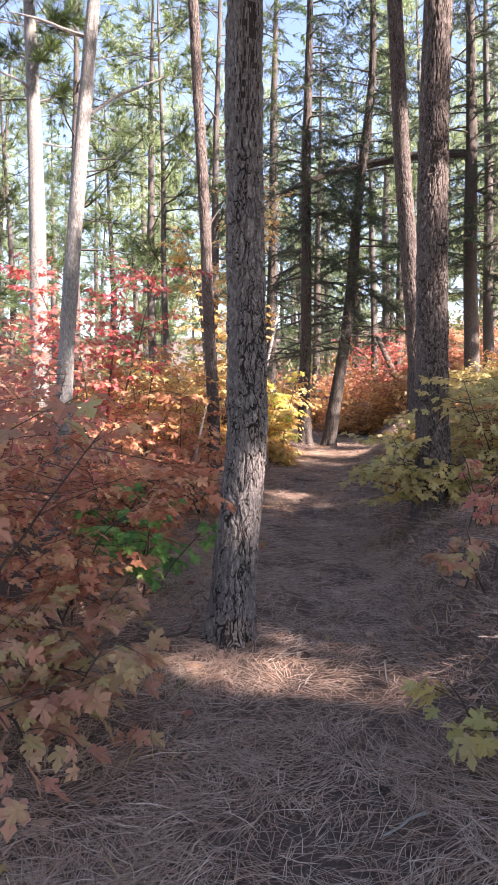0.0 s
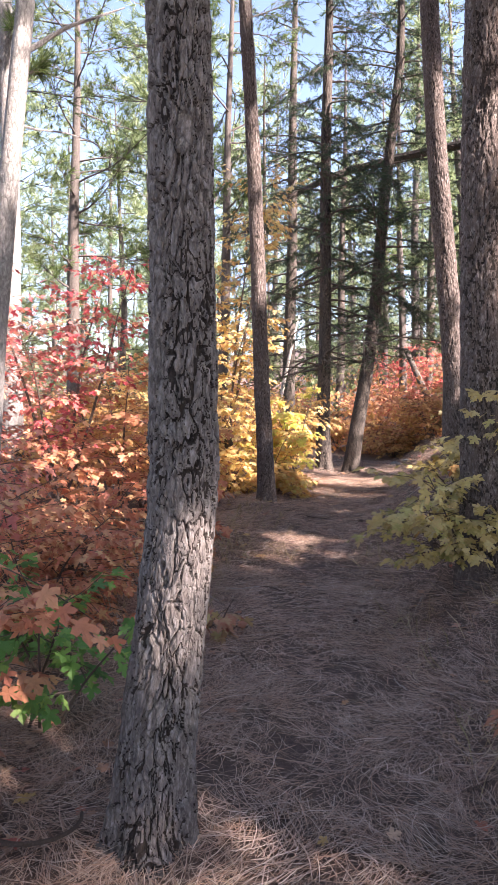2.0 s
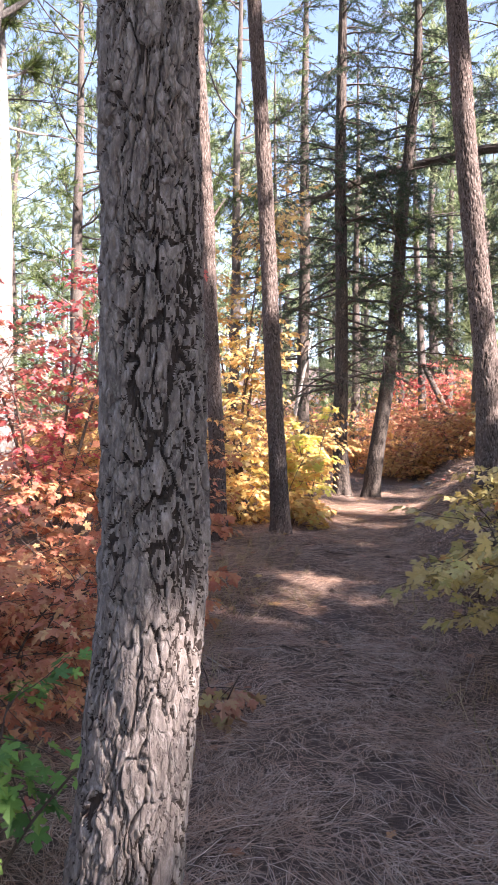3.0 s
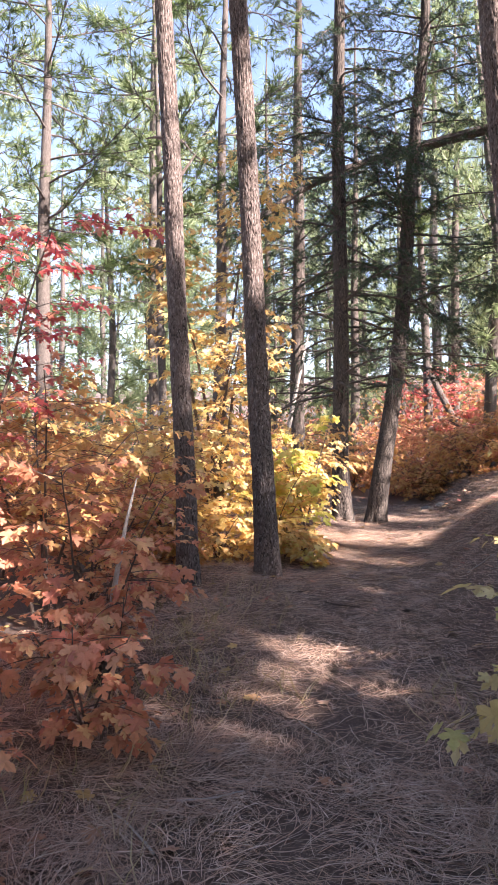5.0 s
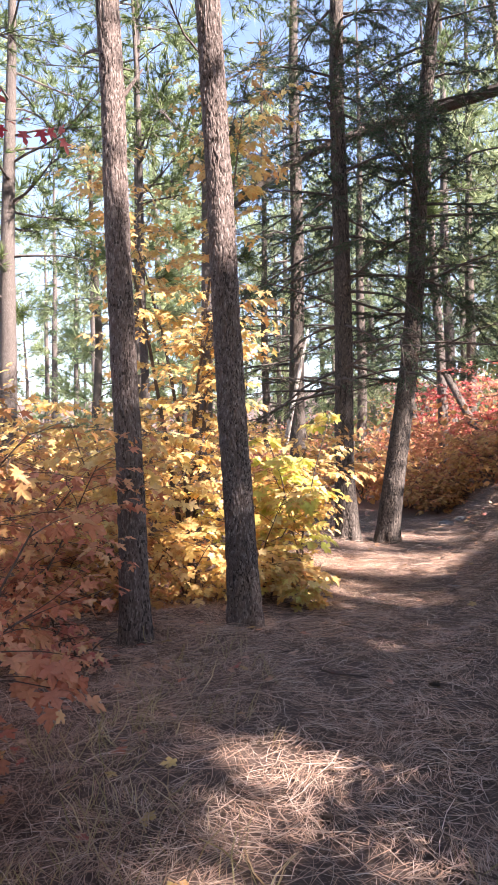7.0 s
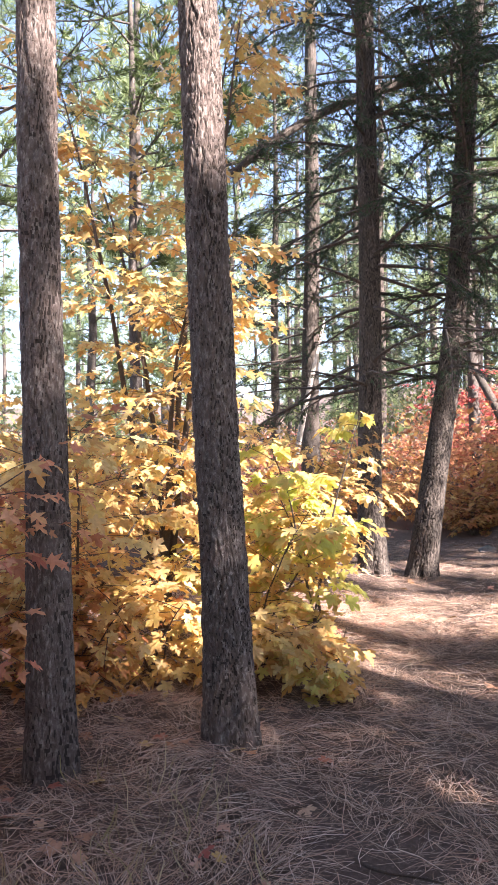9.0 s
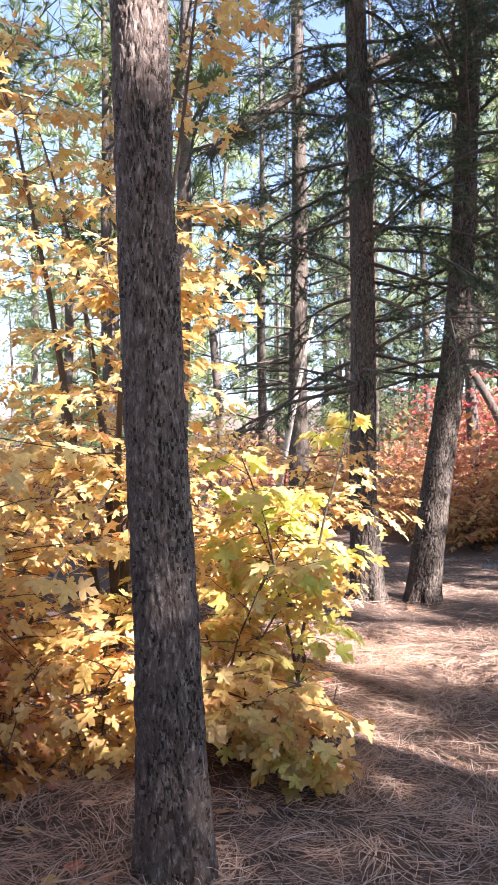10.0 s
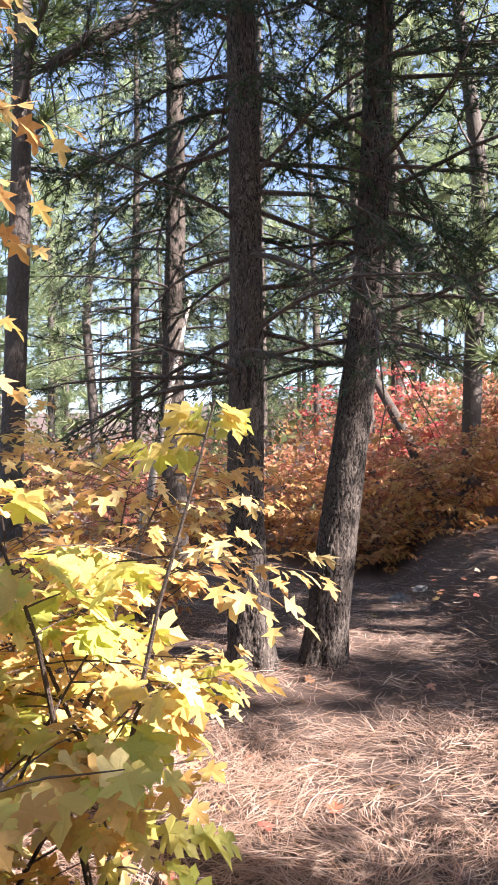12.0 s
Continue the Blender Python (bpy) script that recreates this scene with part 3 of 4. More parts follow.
for k in range(7):
    rng = np.random.default_rng(100 + k)
    H = rng.uniform(14, 18)
    line = [(0, 0, 0), (rng.normal(0, 0.15), rng.normal(0, 0.15), H * 0.4), (rng.normal(0, 0.3), rng.normal(0, 0.3), H)]
    root = tagged(new("pine_tree" if k < 5 else "fir_tree"), "distant sunlit pine with pale green needles" if k < 5 else "distant dark green fir", "tree", "trees of the far wood")
    part("trunk", trunk_mesh(line, [0.17, 0.14, 0.02], FAR_BARK, 0.1, depth=0.01, nth=16, dz=0.25, seed=k), root)
    wood, needles = Soup(), Soup()
    if k < 5:
        pine_crown(rng, wood, needles, straight(line), rng.uniform(1.5, 3.5), H, 2.7, 46, 11, 8, 0.4, 0.04, bare=True)
    else:
        fir_crown(rng, wood, needles, straight(line), 0.8, H, 2.6, 50, 0.5, 0.2, 0.35, 0.03, 0.12)
    part("crown", needles.mesh("crown", SUN_TINTED_NEEDLES if k < 5 else FAR_FIR), root)
    tagged(part("branchwork", wood.mesh("branchwork", FAR_BARK), root), kind="stuff")
    stock.append(root)
rng = np.random.default_rng(7)
spots, used = [], 0
for tries in range(4000):
    ahead = rng.uniform() < 0.72
    ang, dist = (rng.uniform(0.95, 2.2) if ahead else rng.uniform(0, 2 * math.pi)), 22 * math.sqrt(rng.uniform(0.3, 6))
    x, y = 1 + dist * math.cos(ang), 8 + dist * math.sin(ang)
    sunny = x > 3 and y < 16          # kept open towards the sun, but for the trees below
    if abs(x) > 55 or y < -30 or (y < 30 and abs(x - 1) < 3) or sunny or any((x - a) ** 2 + (y - b) ** 2 < 6.5 for a, b in spots):
        continue
    if math.hypot(x, y - 6) < 15:
        continue
    spots.append((x, y))
    if len(spots) >= 98:
        break
for n, (x, y) in enumerate(spots):
    src = stock[n % 7]
    m = Matrix.Translation((x, y, gz(x, y) - 0.1)) @ Matrix.Rotation(rng.uniform(0, 6.28), 4, "Z") @ Matrix.Scale(rng.uniform(0.75, 1.2), 4)
    if n < 7:
        src.matrix_basis = m
    else:
        copy_thing(src, m)

# ---- unseen pines added on the sunny side, crowns thinned to dapple the trail ----
SLOPE = 1 / math.tan(radians(SUN_EL))
UX, UY = math.cos(radians(SUN_AZ)) * SLOPE, math.sin(radians(SUN_AZ)) * SLOPE
GAPS = [(0.31, 3.46, 0.3, 0.1), (0.69, 3.62, 0.26, 0.12), (1.03, 3.8, 0.16, 0.08), (0.76, 4.36, 0.3, 0.1), (0.82, 3.17, 0.2, 0.04), (0.02, 3.72, 0.22, 0.07), (1.2, 3.32, 0.1, 0.05), (1.2, 2.05, 0.12, 0.05),
        (0.74, 8.76, 0.36, 0.17), (0.24, 8.3, 0.12, 0.07), (0.04, 8.05, 0.12, 0.08), (0.4, 9.35, 0.24, 0.08), (-0.2, 9.65, 0.28, 0.07),
        (1.02, 9.3, 0.2, 0.06), (1.25, 10.3, 0.4, 0.1), (1.4, 10.95, 0.35, 0.09), (1.1, 12.33, 0.75, 0.2), (2.4, 17.0, 0.9, 0.12), (2.7, 17.8, 0.7, 0.08), (3.0, 16.2, 0.6, 0.08), (1.6, 16.6, 0.5, 0.06)]
FLOOR_SPOTS = len(GAPS)
# sunlit patches on the trunks: place, height and half-sizes of the opening
for x, y, z, ra, rb in [(0.14, 4.06, 1.2, 0.15, 0.2), (0.14, 4.06, 1.0, 0.13, 0.18), (1.9, 6.45, 2.6, 0.3, 0.15), (1.9, 6.45, 3.5, 0.4, 0.15),
                        (1.35, 15.5, 0.75, 0.12, 0.08), (1.35, 15.5, 1.2, 0.12, 0.06), (2.1, 15.65, 1.7, 0.16, 0.07), (2.2, 15.65, 2.4, 0.16, 0.08), (2.27, 15.7, 3.2, 0.25, 0.1)]:
    GAPS.append((x - UX * (z - 0.3), y - UY * (z - 0.3), ra, rb))


def in_gap(u, v):
    edge, leafy = 1 + 0.5 * soft_noise(u * 5, v * 5, 2), soft_noise(u * 9, v * 9, 6) > 0.42
    floor_spot, trunk_spot = np.zeros(len(u), bool), np.zeros(len(u), bool)
    for n, (a, b, ra, rb) in enumerate(GAPS):
        rim = 0.17 if n < FLOOR_SPOTS else 0.2
        inside = ((u - a) / (ra + rim)) ** 2 + ((v - b) / (rb + rim)) ** 2 < edge
        if n < FLOOR_SPOTS:
            floor_spot |= inside
        else:
            trunk_spot |= inside
    return (floor_spot & ~leafy) | trunk_spot


def fall(P):
    """Where a tuft's shadow falls on the forest floor."""
    return P[:, 0] - UX * (P[:, 2] - 0.3), P[:, 1] - UY * (P[:, 2] - 0.3)


def overhead(P, rng):
    return ~in_gap(*fall(P))


def shade(P, rng):
    """Which tufts stay: thick over the shady stretches, open over the sunny ones."""
    u, v = fall(P)
    keep = np.zeros(len(P), bool)
    thin = soft_noise(u * 2.2, v * 2.2, 8)
    keep |= (v < 6.3) & (u > -5.5) & (u < 5) & ((v < 4.9) | (u > -1.5) | (thin > 0.05))
    keep |= (v >= 6.3) & (v < 11.0) & (u > -1.25) & (u < 5)
    keep |= (v >= 6.3) & (v < 11.0) & (u > -3.1) & (u <= -1.25) & (thin > 0.05)
    keep |= (v >= 11.0) & (v < 11.9) & (u > -4.2) & (u < 5)
    keep |= (v >= 11.9) & (v < 12.9) & (u > 0.75) & (u < 5)
    keep |= (v >= 11.9) & (v < 12.7) & (u > -4.2) & (u <= 0.75) & (soft_noise(u * 3.1, v * 3.1, 5) > 0.12)
    keep |= (np.abs(v + 0.6 * u - 11.29) < 0.28) & (u > -3.1) & (u < 0.4)
    keep |= (v >= 13.1) & (v < 15.0) & (u > 2.5) & (u < 5)
    keep |= (v >= 5.7) & (v < 7.5) & (u > -5.5) & (u < -2.4)
    keep |= (v >= 7.5) & (v < 14.0) & (u > -9.0) & (u < -3.1) & (soft_noise(u * 1.4, v * 1.4, 11) > 0.28)
    keep |= (v >= 12.9) & (v < 13.1) & (u > -0.1) & (u < 5)
    keep |= (v >= 14.75) & (v < 20.5) & (u > -8) & (u < 3.4)
    keep |= (v >= 18.5) & (v < 23.5) & (u > 2.2) & (u < 7.5) & (soft_noise(u * 1.6, v * 1.6, 4) > -0.4)
    keep &= ~in_gap(u, v)
    return keep | (rng.uniform(0, 1, len(P)) < 0.015)


for n, (x, y, h) in enumerate([(8.6, -9, 13), (9.4, -5, 14), (8.8, -0.7, 14), (9.2, 2.2, 14), (9.0, 5.5, 13), (9.6, 8.0, 14), (9.4, 12.8, 14), (12.2, -7, 15), (12.6, -3, 15), (12.0, 1.0, 15), (12.4, 4.6, 15), (12.8, 6.1, 15), (13, 12, 15), (8.6, 15.2, 15), (13.5, 16.5, 15), (11.2, 17.2, 15), (9.0, -3.3, 14), (10.9, -1.6, 15)]):
    rng = np.random.default_rng(300 + n)
    z = gz(x, y)
    line = [(x, y, z), (x, y, z + h * 0.5), (x + 0.2, y, z + h)]
    root = tagged(new("pine_tree"), "unseen tall pine added on the sunny side to shade the trail", "tree", "pines beside the trail")
    part("trunk", trunk_mesh(line, [0.2, 0.15, 0.03], PINE_BARK, z + 0.1, nth=24, dz=0.2, seed=n), root)
    wood, needles = Soup(), Soup()
    # tufts are left out wherever sun should reach floor or trunks
    pine_crown(rng, wood, needles, straight(line), z + 3.5, z + h, 3.4, 60, 31, 6, 0.35, 0.058, lit=shade, r0=0.018)
    part("crown", needles.mesh("crown", PINE_NEEDLES), root)
    tagged(part("branchwork", wood.mesh("branchwork", PINE_BARK), root), kind="stuff")


# unseen pines added beside and behind the walker, to block sky light overhead
for n, (x, y, h) in enumerate([(-3.4, 0.3, 14), (-2.6, -4.5, 15), (2.9, -2.6, 15), (2.5, 0.1, 14), (3.6, -7, 15), (-5.6, 3.6, 14), (-6.5, -1.5, 15)]):
    rng = np.random.default_rng(340 + n)
    z = gz(x, y)
    line = [(x, y, z), (x, y, z + h * 0.5), (x - 0.2, y, z + h)]
    root = tagged(new("pine_tree"), "unseen tall pine added to block sky light over the trail", "tree", "pines beside the trail")
    part("trunk", trunk_mesh(line, [0.18, 0.14, 0.03], PINE_BARK, z + 0.1, nth=24, dz=0.2, seed=n), root)
    wood, needles = Soup(), Soup()
    pine_crown(rng, wood, needles, straight(line), z + 6.5, z + h, 3.8, 44, 18, 9, 0.36, 0.04, lit=overhead, r0=0.025, bare=True)
    part("crown", needles.mesh("crown", PINE_NEEDLES), root)
    tagged(part("branchwork", wood.mesh("branchwork", PINE_BARK), root), kind="stuff")


# ---- maples ----
HALF = [(0.0, 0.02), (0.14, -0.05), (0.34, -0.06), (0.4, 0.06), (0.23, 0.2), (0.4, 0.26), (0.5, 0.36), (0.62, 0.5), (0.5, 0.56), (0.42, 0.66), (0.3, 0.58), (0.14, 0.49), (0.16, 0.64), (0.26, 0.74), (0.17, 0.82), (0.1, 0.9), (0.0, 1.03)]
HALF_LOW = [(0.0, 0.0), (0.38, 0.0), (0.23, 0.2), (0.58, 0.5), (0.14, 0.49), (0.2, 0.78), (0.0, 1.03)]


def leaf_shape(half, fold, droop):
    """One lobed leaf, its stalk's end at the origin, its tip along y, folded on the midrib and bent down."""
    outline = half + [(-x, y) for x, y in half[-2:0:-1]]
    pts = np.array([(0.0, 0.36)] + outline)
    z = fold * np.abs(pts[:, 0]) - droop * pts[:, 1] ** 2 - 0.25 * pts[:, 0] ** 2
    n = len(outline)
    return np.column_stack([pts, z]), [(0, 1 + i, 1 + (i + 1) % n) for i in range(n)]


FINE_LEAF, FINE_FACES = leaf_shape(HALF, 0.22, 0.25)
LOW_LEAF, LOW_FACES = leaf_shape(HALF_LOW, 0.2, 0.22)
SINGLE = {}


def single_leaf(key, variant):
    if (key, variant) not in SINGLE:
        v, f = leaf_shape(HALF, (0.1, 0.25, 0.4)[variant], (0.35, 0.15, 0.28)[variant])
        SINGLE[key, variant] = mesh_from("leaf", v, f, LEAVES[key][1])
    return SINGLE[key, variant]


def maple(x, y, height, spread, key, count, leaf, seed, label, near=0, stems=4, low=0.2, top=None, lean=(0, 0)):
    """A bigtooth maple: arching stems, tiered side branches and lobed leaves in opposite pairs.
    near: how many leaves are single objects. low: where the foliage begins, as a part of the height."""
    rng = np.random.default_rng(seed)
    root = new("maple_tree" if height > 1.9 else "maple_shrub")
    root.location = (x, y, gz(x, y) - 0.02)
    tagged(root, label, "maple")
    wood = Soup()
    twigs = []
    main = []
    for k in range(stems):
        a = 2 * math.pi * (k + rng.uniform(-0.3, 0.3)) / stems
        L = height * rng.uniform(0.7, 1.05)
        pts = limb(rng, (rng.normal(0, 0.05), rng.normal(0, 0.05), 0), a, L, 1.25 + rng.normal(0, 0.1), -0.45, 9)
        pts[:, 0] += lean[0] * (pts[:, 2] / height) ** 2
        pts[:, 1] += lean[1] * (pts[:, 2] / height) ** 2
        reach = np.hypot(pts[:, 0], pts[:, 1]).max()
        if reach > spread * 0.8:
            pts[:, :2] *= spread * 0.8 / reach
        r = 0.004 + 0.0045 * height
        one = Soup()
        tube(one, pts, np.linspace(r, 0.003, len(pts)), 6)
        part("stem", one.mesh("stem", TWIG), root)
        main.append(pts)
    per = 12
    if not near:
        count = int(count * 1.7)
    for b in range(max(3, count // per)):
        pts = main[rng.integers(len(main))]
        s = (low + (1 - low) * rng.uniform(0, 1) ** 0.8) * (len(pts) - 1)
        i = min(int(s), len(pts) - 2)
        o = pts[i] + (s - i) * (pts[i + 1] - pts[i])
        L = spread * rng.uniform(0.25, 0.75)
        br = limb(rng, o, rng.uniform(0, 2 * math.pi), L, rng.uniform(0.0, 0.6), rng.uniform(-0.6, 0.0), 5)
        br[:, 2] = np.maximum(br[:, 2], 0.05)
        tube(wood, br, np.linspace(0.0035, 0.0015, len(br)), 3)
        twigs.append(br)
    places, ydirs, norms = [], [], []
    for br in twigs:
        for q in range(per):
            s = (0.25 + 0.75 * (q // 2 * 2 + 2) / per) * (len(br) - 1)
            s = min(s, len(br) - 1.001)
            i = int(s)
            o = br[i] + (s - i) * (br[i + 1] - br[i])
            d = br[i + 1] - br[i]
            d = d / (np.linalg.norm(d) + 1e-9)
            side = np.array([-d[1], d[0], 0]) * (1 if q % 2 else -1)
            w = d * rng.uniform(0.2, 1.0) + side * rng.uniform(0.5, 1.1)
            w /= np.linalg.norm(w)
            w[2] -= rng.uniform(0.05, 0.75)
            places.append(o + w * leaf * rng.uniform(0.3, 0.9))
            ydirs.append(w)
            norms.append(np.array([0, 0, 1.0]) + rng.normal(0, 0.38, 3))
    places, ydirs, norms = np.array(places), np.array(ydirs), np.array(norms)
    keep = places[:, 2] > 0.03
    places, ydirs, norms = places[keep], ydirs[keep], norms[keep]
    sizes = leaf * rng.uniform(0.55, 1.2, len(places))
    R = frames_of(rng, ydirs, norms)
    tagged(part("branchwork", wood.mesh("branchwork", TWIG), root), kind="stuff")
    order = rng.permutation(len(places))
    solo, rest = order[:near], order[near:]
    for n in solo:
        ob = new("leaf", single_leaf(key, int(n) % 3))
        ob.parent = root
        ob.matrix_basis = Matrix.Translation(places[n]) @ Matrix(R[n].tolist()).to_4x4() @ Matrix.Scale(float(sizes[n]), 4)
    soup = Soup()
    tmpl, fcs = (FINE_LEAF, FINE_FACES) if near else (LOW_LEAF, LOW_FACES)
    soup.add_many(tmpl, fcs, R[rest] * sizes[rest][:, None, None], places[rest])
    me = soup.mesh("foliage", LEAVES[key][0])
    if me:
        tagged(part("foliage", me, root), kind="stuff")
    return root


# left of the trail, near
maple(-0.88, 2.75, 0.7, 0.7, "pale", 420, 0.085, 401, "low maple shrub with pale pinkish-tan leaves", near=260)
maple(-1.55, 3.5, 2.1, 1.0, "orange", 700, 0.075, 402, "maple with dull orange leaves in the shade", near=120)
maple(-1.9, 5.3, 1.7, 1.1, "coral", 1100, 0.07, 403, "maple with coral red leaves", stems=5)
maple(-0.7, 4.8, 0.85, 0.6, "green", 290, 0.08, 404, "young maple with bright green leaves beside a trunk", near=280, low=0.25)
maple(-1.15, 5.9, 1.05, 0.8, "orange", 800, 0.065, 405, "bushy maple with orange leaves", stems=5)
maple(-2.6, 7.2, 2.0, 1.2, "coral", 1300, 0.07, 406, "maple with coral and pink leaves", stems=5)
maple(-1.35, 7.6, 1.2, 0.8, "orange", 900, 0.07, 407, "bushy maple with rusty orange leaves", near=100, stems=5)
maple(-1.95, 8.9, 4.2, 1.0, "red", 1000, 0.075, 408, "tall maple with crimson leaves", stems=4, low=0.35)
maple(-1.5, 9.6, 2.6, 0.9, "gold", 900, 0.075, 409, "maple with golden orange leaves", stems=4, low=0.3)
maple(-3.3, 9.4, 2.8, 1.4, "coral", 1500, 0.08, 410, "broad maple with coral red leaves", stems=5)
maple(-3.9, 6.6, 2.4, 1.3, "red", 1200, 0.08, 411, "maple with deep red leaves", stems=5)
maple(-0.85, 8.5, 1.5, 0.7, "orange", 640, 0.08, 412, "slim maple with orange leaves beside a broken stump", near=200)
maple(-0.55, 7.7, 0.75, 0.5, "orange", 340, 0.08, 413, "low maple shoot with faded orange leaves", near=220)
maple(-1.4, 10.4, 1.7, 0.9, "orange", 1000, 0.075, 414, "maple with rusty leaves behind a pine", stems=5)
maple(-2.7, 11.5, 1.8, 1.2, "gold", 1200, 0.08, 415, "maple with golden leaves in the sun", stems=5)
maple(-0.08, 6.42, 0.36, 0.32, "pale", 72, 0.08, 416, "small maple seedling with pink leaves at the trail's edge", near=72, stems=3)
maple(-0.85, 10.35, 0.45, 0.4, "coral", 150, 0.06, 417, "low maple shoots with red leaves at a pine's foot")
maple(-1.15, 4.25, 0.8, 0.65, "orange", 420, 0.075, 418, "low maple with dull orange-brown leaves", near=160)
maple(-1.0, 3.45, 0.55, 0.5, "pale", 260, 0.08, 419, "low maple shoots with faded pink-brown leaves", near=160)
maple(-2.0, 4.3, 1.4, 0.9, "orange", 900, 0.07, 420, "maple with rusty orange leaves in the shade", stems=5)
maple(-1.3, 6.6, 0.8, 0.7, "orange", 700, 0.07, 427, "low maple with orange leaves", stems=5)
# right of the trail
maple(1.72, 6.6, 0.85, 0.75, "ochre", 1100, 0.075, 421, "maple shrub with dull yellow leaves at a pine's foot", near=280, stems=5)
maple(2.4, 6.6, 1.35, 0.9, "ochre", 1300, 0.075, 422, "maple with yellow-green leaves on the bank", near=60, stems=5)
maple(1.75, 5.2, 0.6, 0.4, "coral", 130, 0.075, 423, "small maple with pink-red leaves on the bank", near=120)
maple(1.45, 4.1, 0.45, 0.35, "pale", 90, 0.08, 424, "maple shoot with pale pink leaves on the bank", near=90)
maple(1.02, 2.75, 0.35, 0.3, "ochre", 70, 0.085, 425, "maple shoot with yellow leaves at the trail's edge", near=70, stems=3)
maple(1.72, 7.75, 0.6, 0.45, "yellow", 160, 0.08, 426, "maple shoot with yellow leaves beside the trail", near=150, stems=3)
maple(2.15, 8.6, 0.8, 0.7, "ochre", 620, 0.075, 428, "maple shrub with dull yellow leaves on the bank", near=60, stems=5)
maple(-1.4, 2.45, 2.2, 0.8, "pale", 170, 0.085, 429, "young maple with dull pinkish-brown leaves overhanging", near=160, stems=3, low=0.72)
# the yellow thicket
maple(-0.5, 12.95, 6.0, 1.0, "yellow", 1600, 0.085, 431, "tall maple with golden yellow leaves", stems=5, low=0.25)
maple(-0.95, 12.2, 2.0, 1.0, "yellow", 1300, 0.085, 432, "maple with bright yellow leaves in the sun", near=80, stems=5)
maple(0.22, 12.5, 1.2, 0.62, "lemon", 680, 0.085, 433, "maple with sunlit yellow leaves beside the trail", near=300, stems=5)
maple(0.64, 12.55, 1.9, 0.42, "lime", 330, 0.095, 434, "slim maple with yellow-green leaves", near=260, stems=3)
maple(0.25, 13.7, 1.9, 0.9, "yellow", 1100, 0.085, 435, "maple with yellow leaves behind pines", stems=5)
maple(0.3, 12.0, 0.6, 0.65, "yellow", 520, 0.08, 436, "low maple with tan yellow leaves at a pine's foot", near=160)
maple(-1.9, 13.5, 2.2, 1.2, "yellow", 1300, 0.085, 437, "broad maple with yellow leaves", stems=5)
maple(-1.4, 12.0, 0.9, 0.8, "gold", 600, 0.08, 438, "low maple with amber leaves")
maple(0.4, 16.8, 1.1, 0.9, "gold", 600, 0.08, 439, "low maple with russet leaves behind firs")
maple(-0.8, 15.5, 1.5, 1.1, "gold", 800, 0.085, 440, "maple with russet and yellow leaves")
maple(-0.8, 11.75, 0.65, 0.6, "gold", 520, 0.075, 441, "low maple shoots with amber leaves between pines", stems=5, low=0.05)
maple(-0.3, 12.05, 0.75, 0.6, "yellow", 560, 0.08, 442, "low maple with yellow leaves behind pines", near=80, stems=5, low=0.05)
maple(0.62, 12.0, 0.42, 0.4, "lemon", 190, 0.08, 443, "low maple sprout with tan yellow leaves at the trail's edge", near=120, low=0.05)
# the bank beyond the firs
rng = np.random.default_rng(12)
bank = [(3.4, 19.9, 0.9, "gold"), (4.3, 19.4, 1.2, "gold"), (5.3, 19.6, 1.5, "gold"), (3.0, 21.4, 1.5, "gold"), (4.2, 21.2, 1.8, "orange"), (5.4, 21.4, 2.0, "orange"), (6.6, 20.8, 2.0, "orange"), (3.6, 23.0, 2.2, "orange"),
        (4.9, 23.2, 2.9, "red"), (6.2, 23.4, 2.6, "coral"), (7.6, 22.6, 2.2, "orange"), (2.2, 23.2, 1.8, "gold"), (1.2, 22.4, 1.6, "gold"), (2.6, 25.2, 2.2, "orange"), (8.2, 25.0, 2.6, "coral"), (4.4, 25.6, 2.8, "red"),
        (6.8, 18.2, 1.6, "gold"), (5.6, 17.2, 1.2, "ochre"), (4.9, 14.6, 1.2, "ochre"), (3.7, 12.3, 1.0, "ochre"), (3.6, 9.6, 1.3, "ochre"), (3.2, 8.0, 1.2, "gold"), (4.4, 7.2, 1.5, "red")]
WORDS = {"gold": "golden orange", "orange": "rusty orange", "red": "crimson", "coral": "coral red", "ochre": "dull yellow", "yellow": "yellow"}
for n, (x, y, h, key) in enumerate(bank):
    maple(x, y, h, 1.1, key, 900, 0.09, 500 + n, "maple with %s leaves on the bank" % WORDS[key], stems=5, low=0.05)
far = [(-5.0, 9.0, 2.6, "red"), (-4.6, 12.4, 2.4, "coral"), (-6.2, 12.5, 2.6, "coral"), (-4.2, 14.6, 2.0, "gold"), (-3.0, 16.0, 1.8, "gold"), (-5.8, 16.8, 2.2, "orange"), (-1.6, 19.5, 1.6, "gold"), (-3.4, 20.5, 2.0, "orange"),
       (-5.6, 21.0, 2.2, "coral"), (-0.4, 22.5, 1.6, "coral"), (-7.6, 19.0, 2.4, "red"), (0.6, 27.5, 2.0, "coral"), (-2.6, 26.0, 2.2, "gold"), (-8.0, 14.0, 2.6, "coral")]
for n, (x, y, h, key) in enumerate(far):
    maple(x, y, h, 1.3, key, 800, 0.1, 540 + n, "maple with %s leaves deep in the wood" % WORDS[key], stems=5, low=0.05)

# ---- undergrowth far back in the wood ----
rng = np.random.default_rng(55)
SPRIG = np.array([[0, 0, 0], [0.35, 0.45, 0.05], [0, 1, -0.1], [-0.35, 0.45, 0.05]])
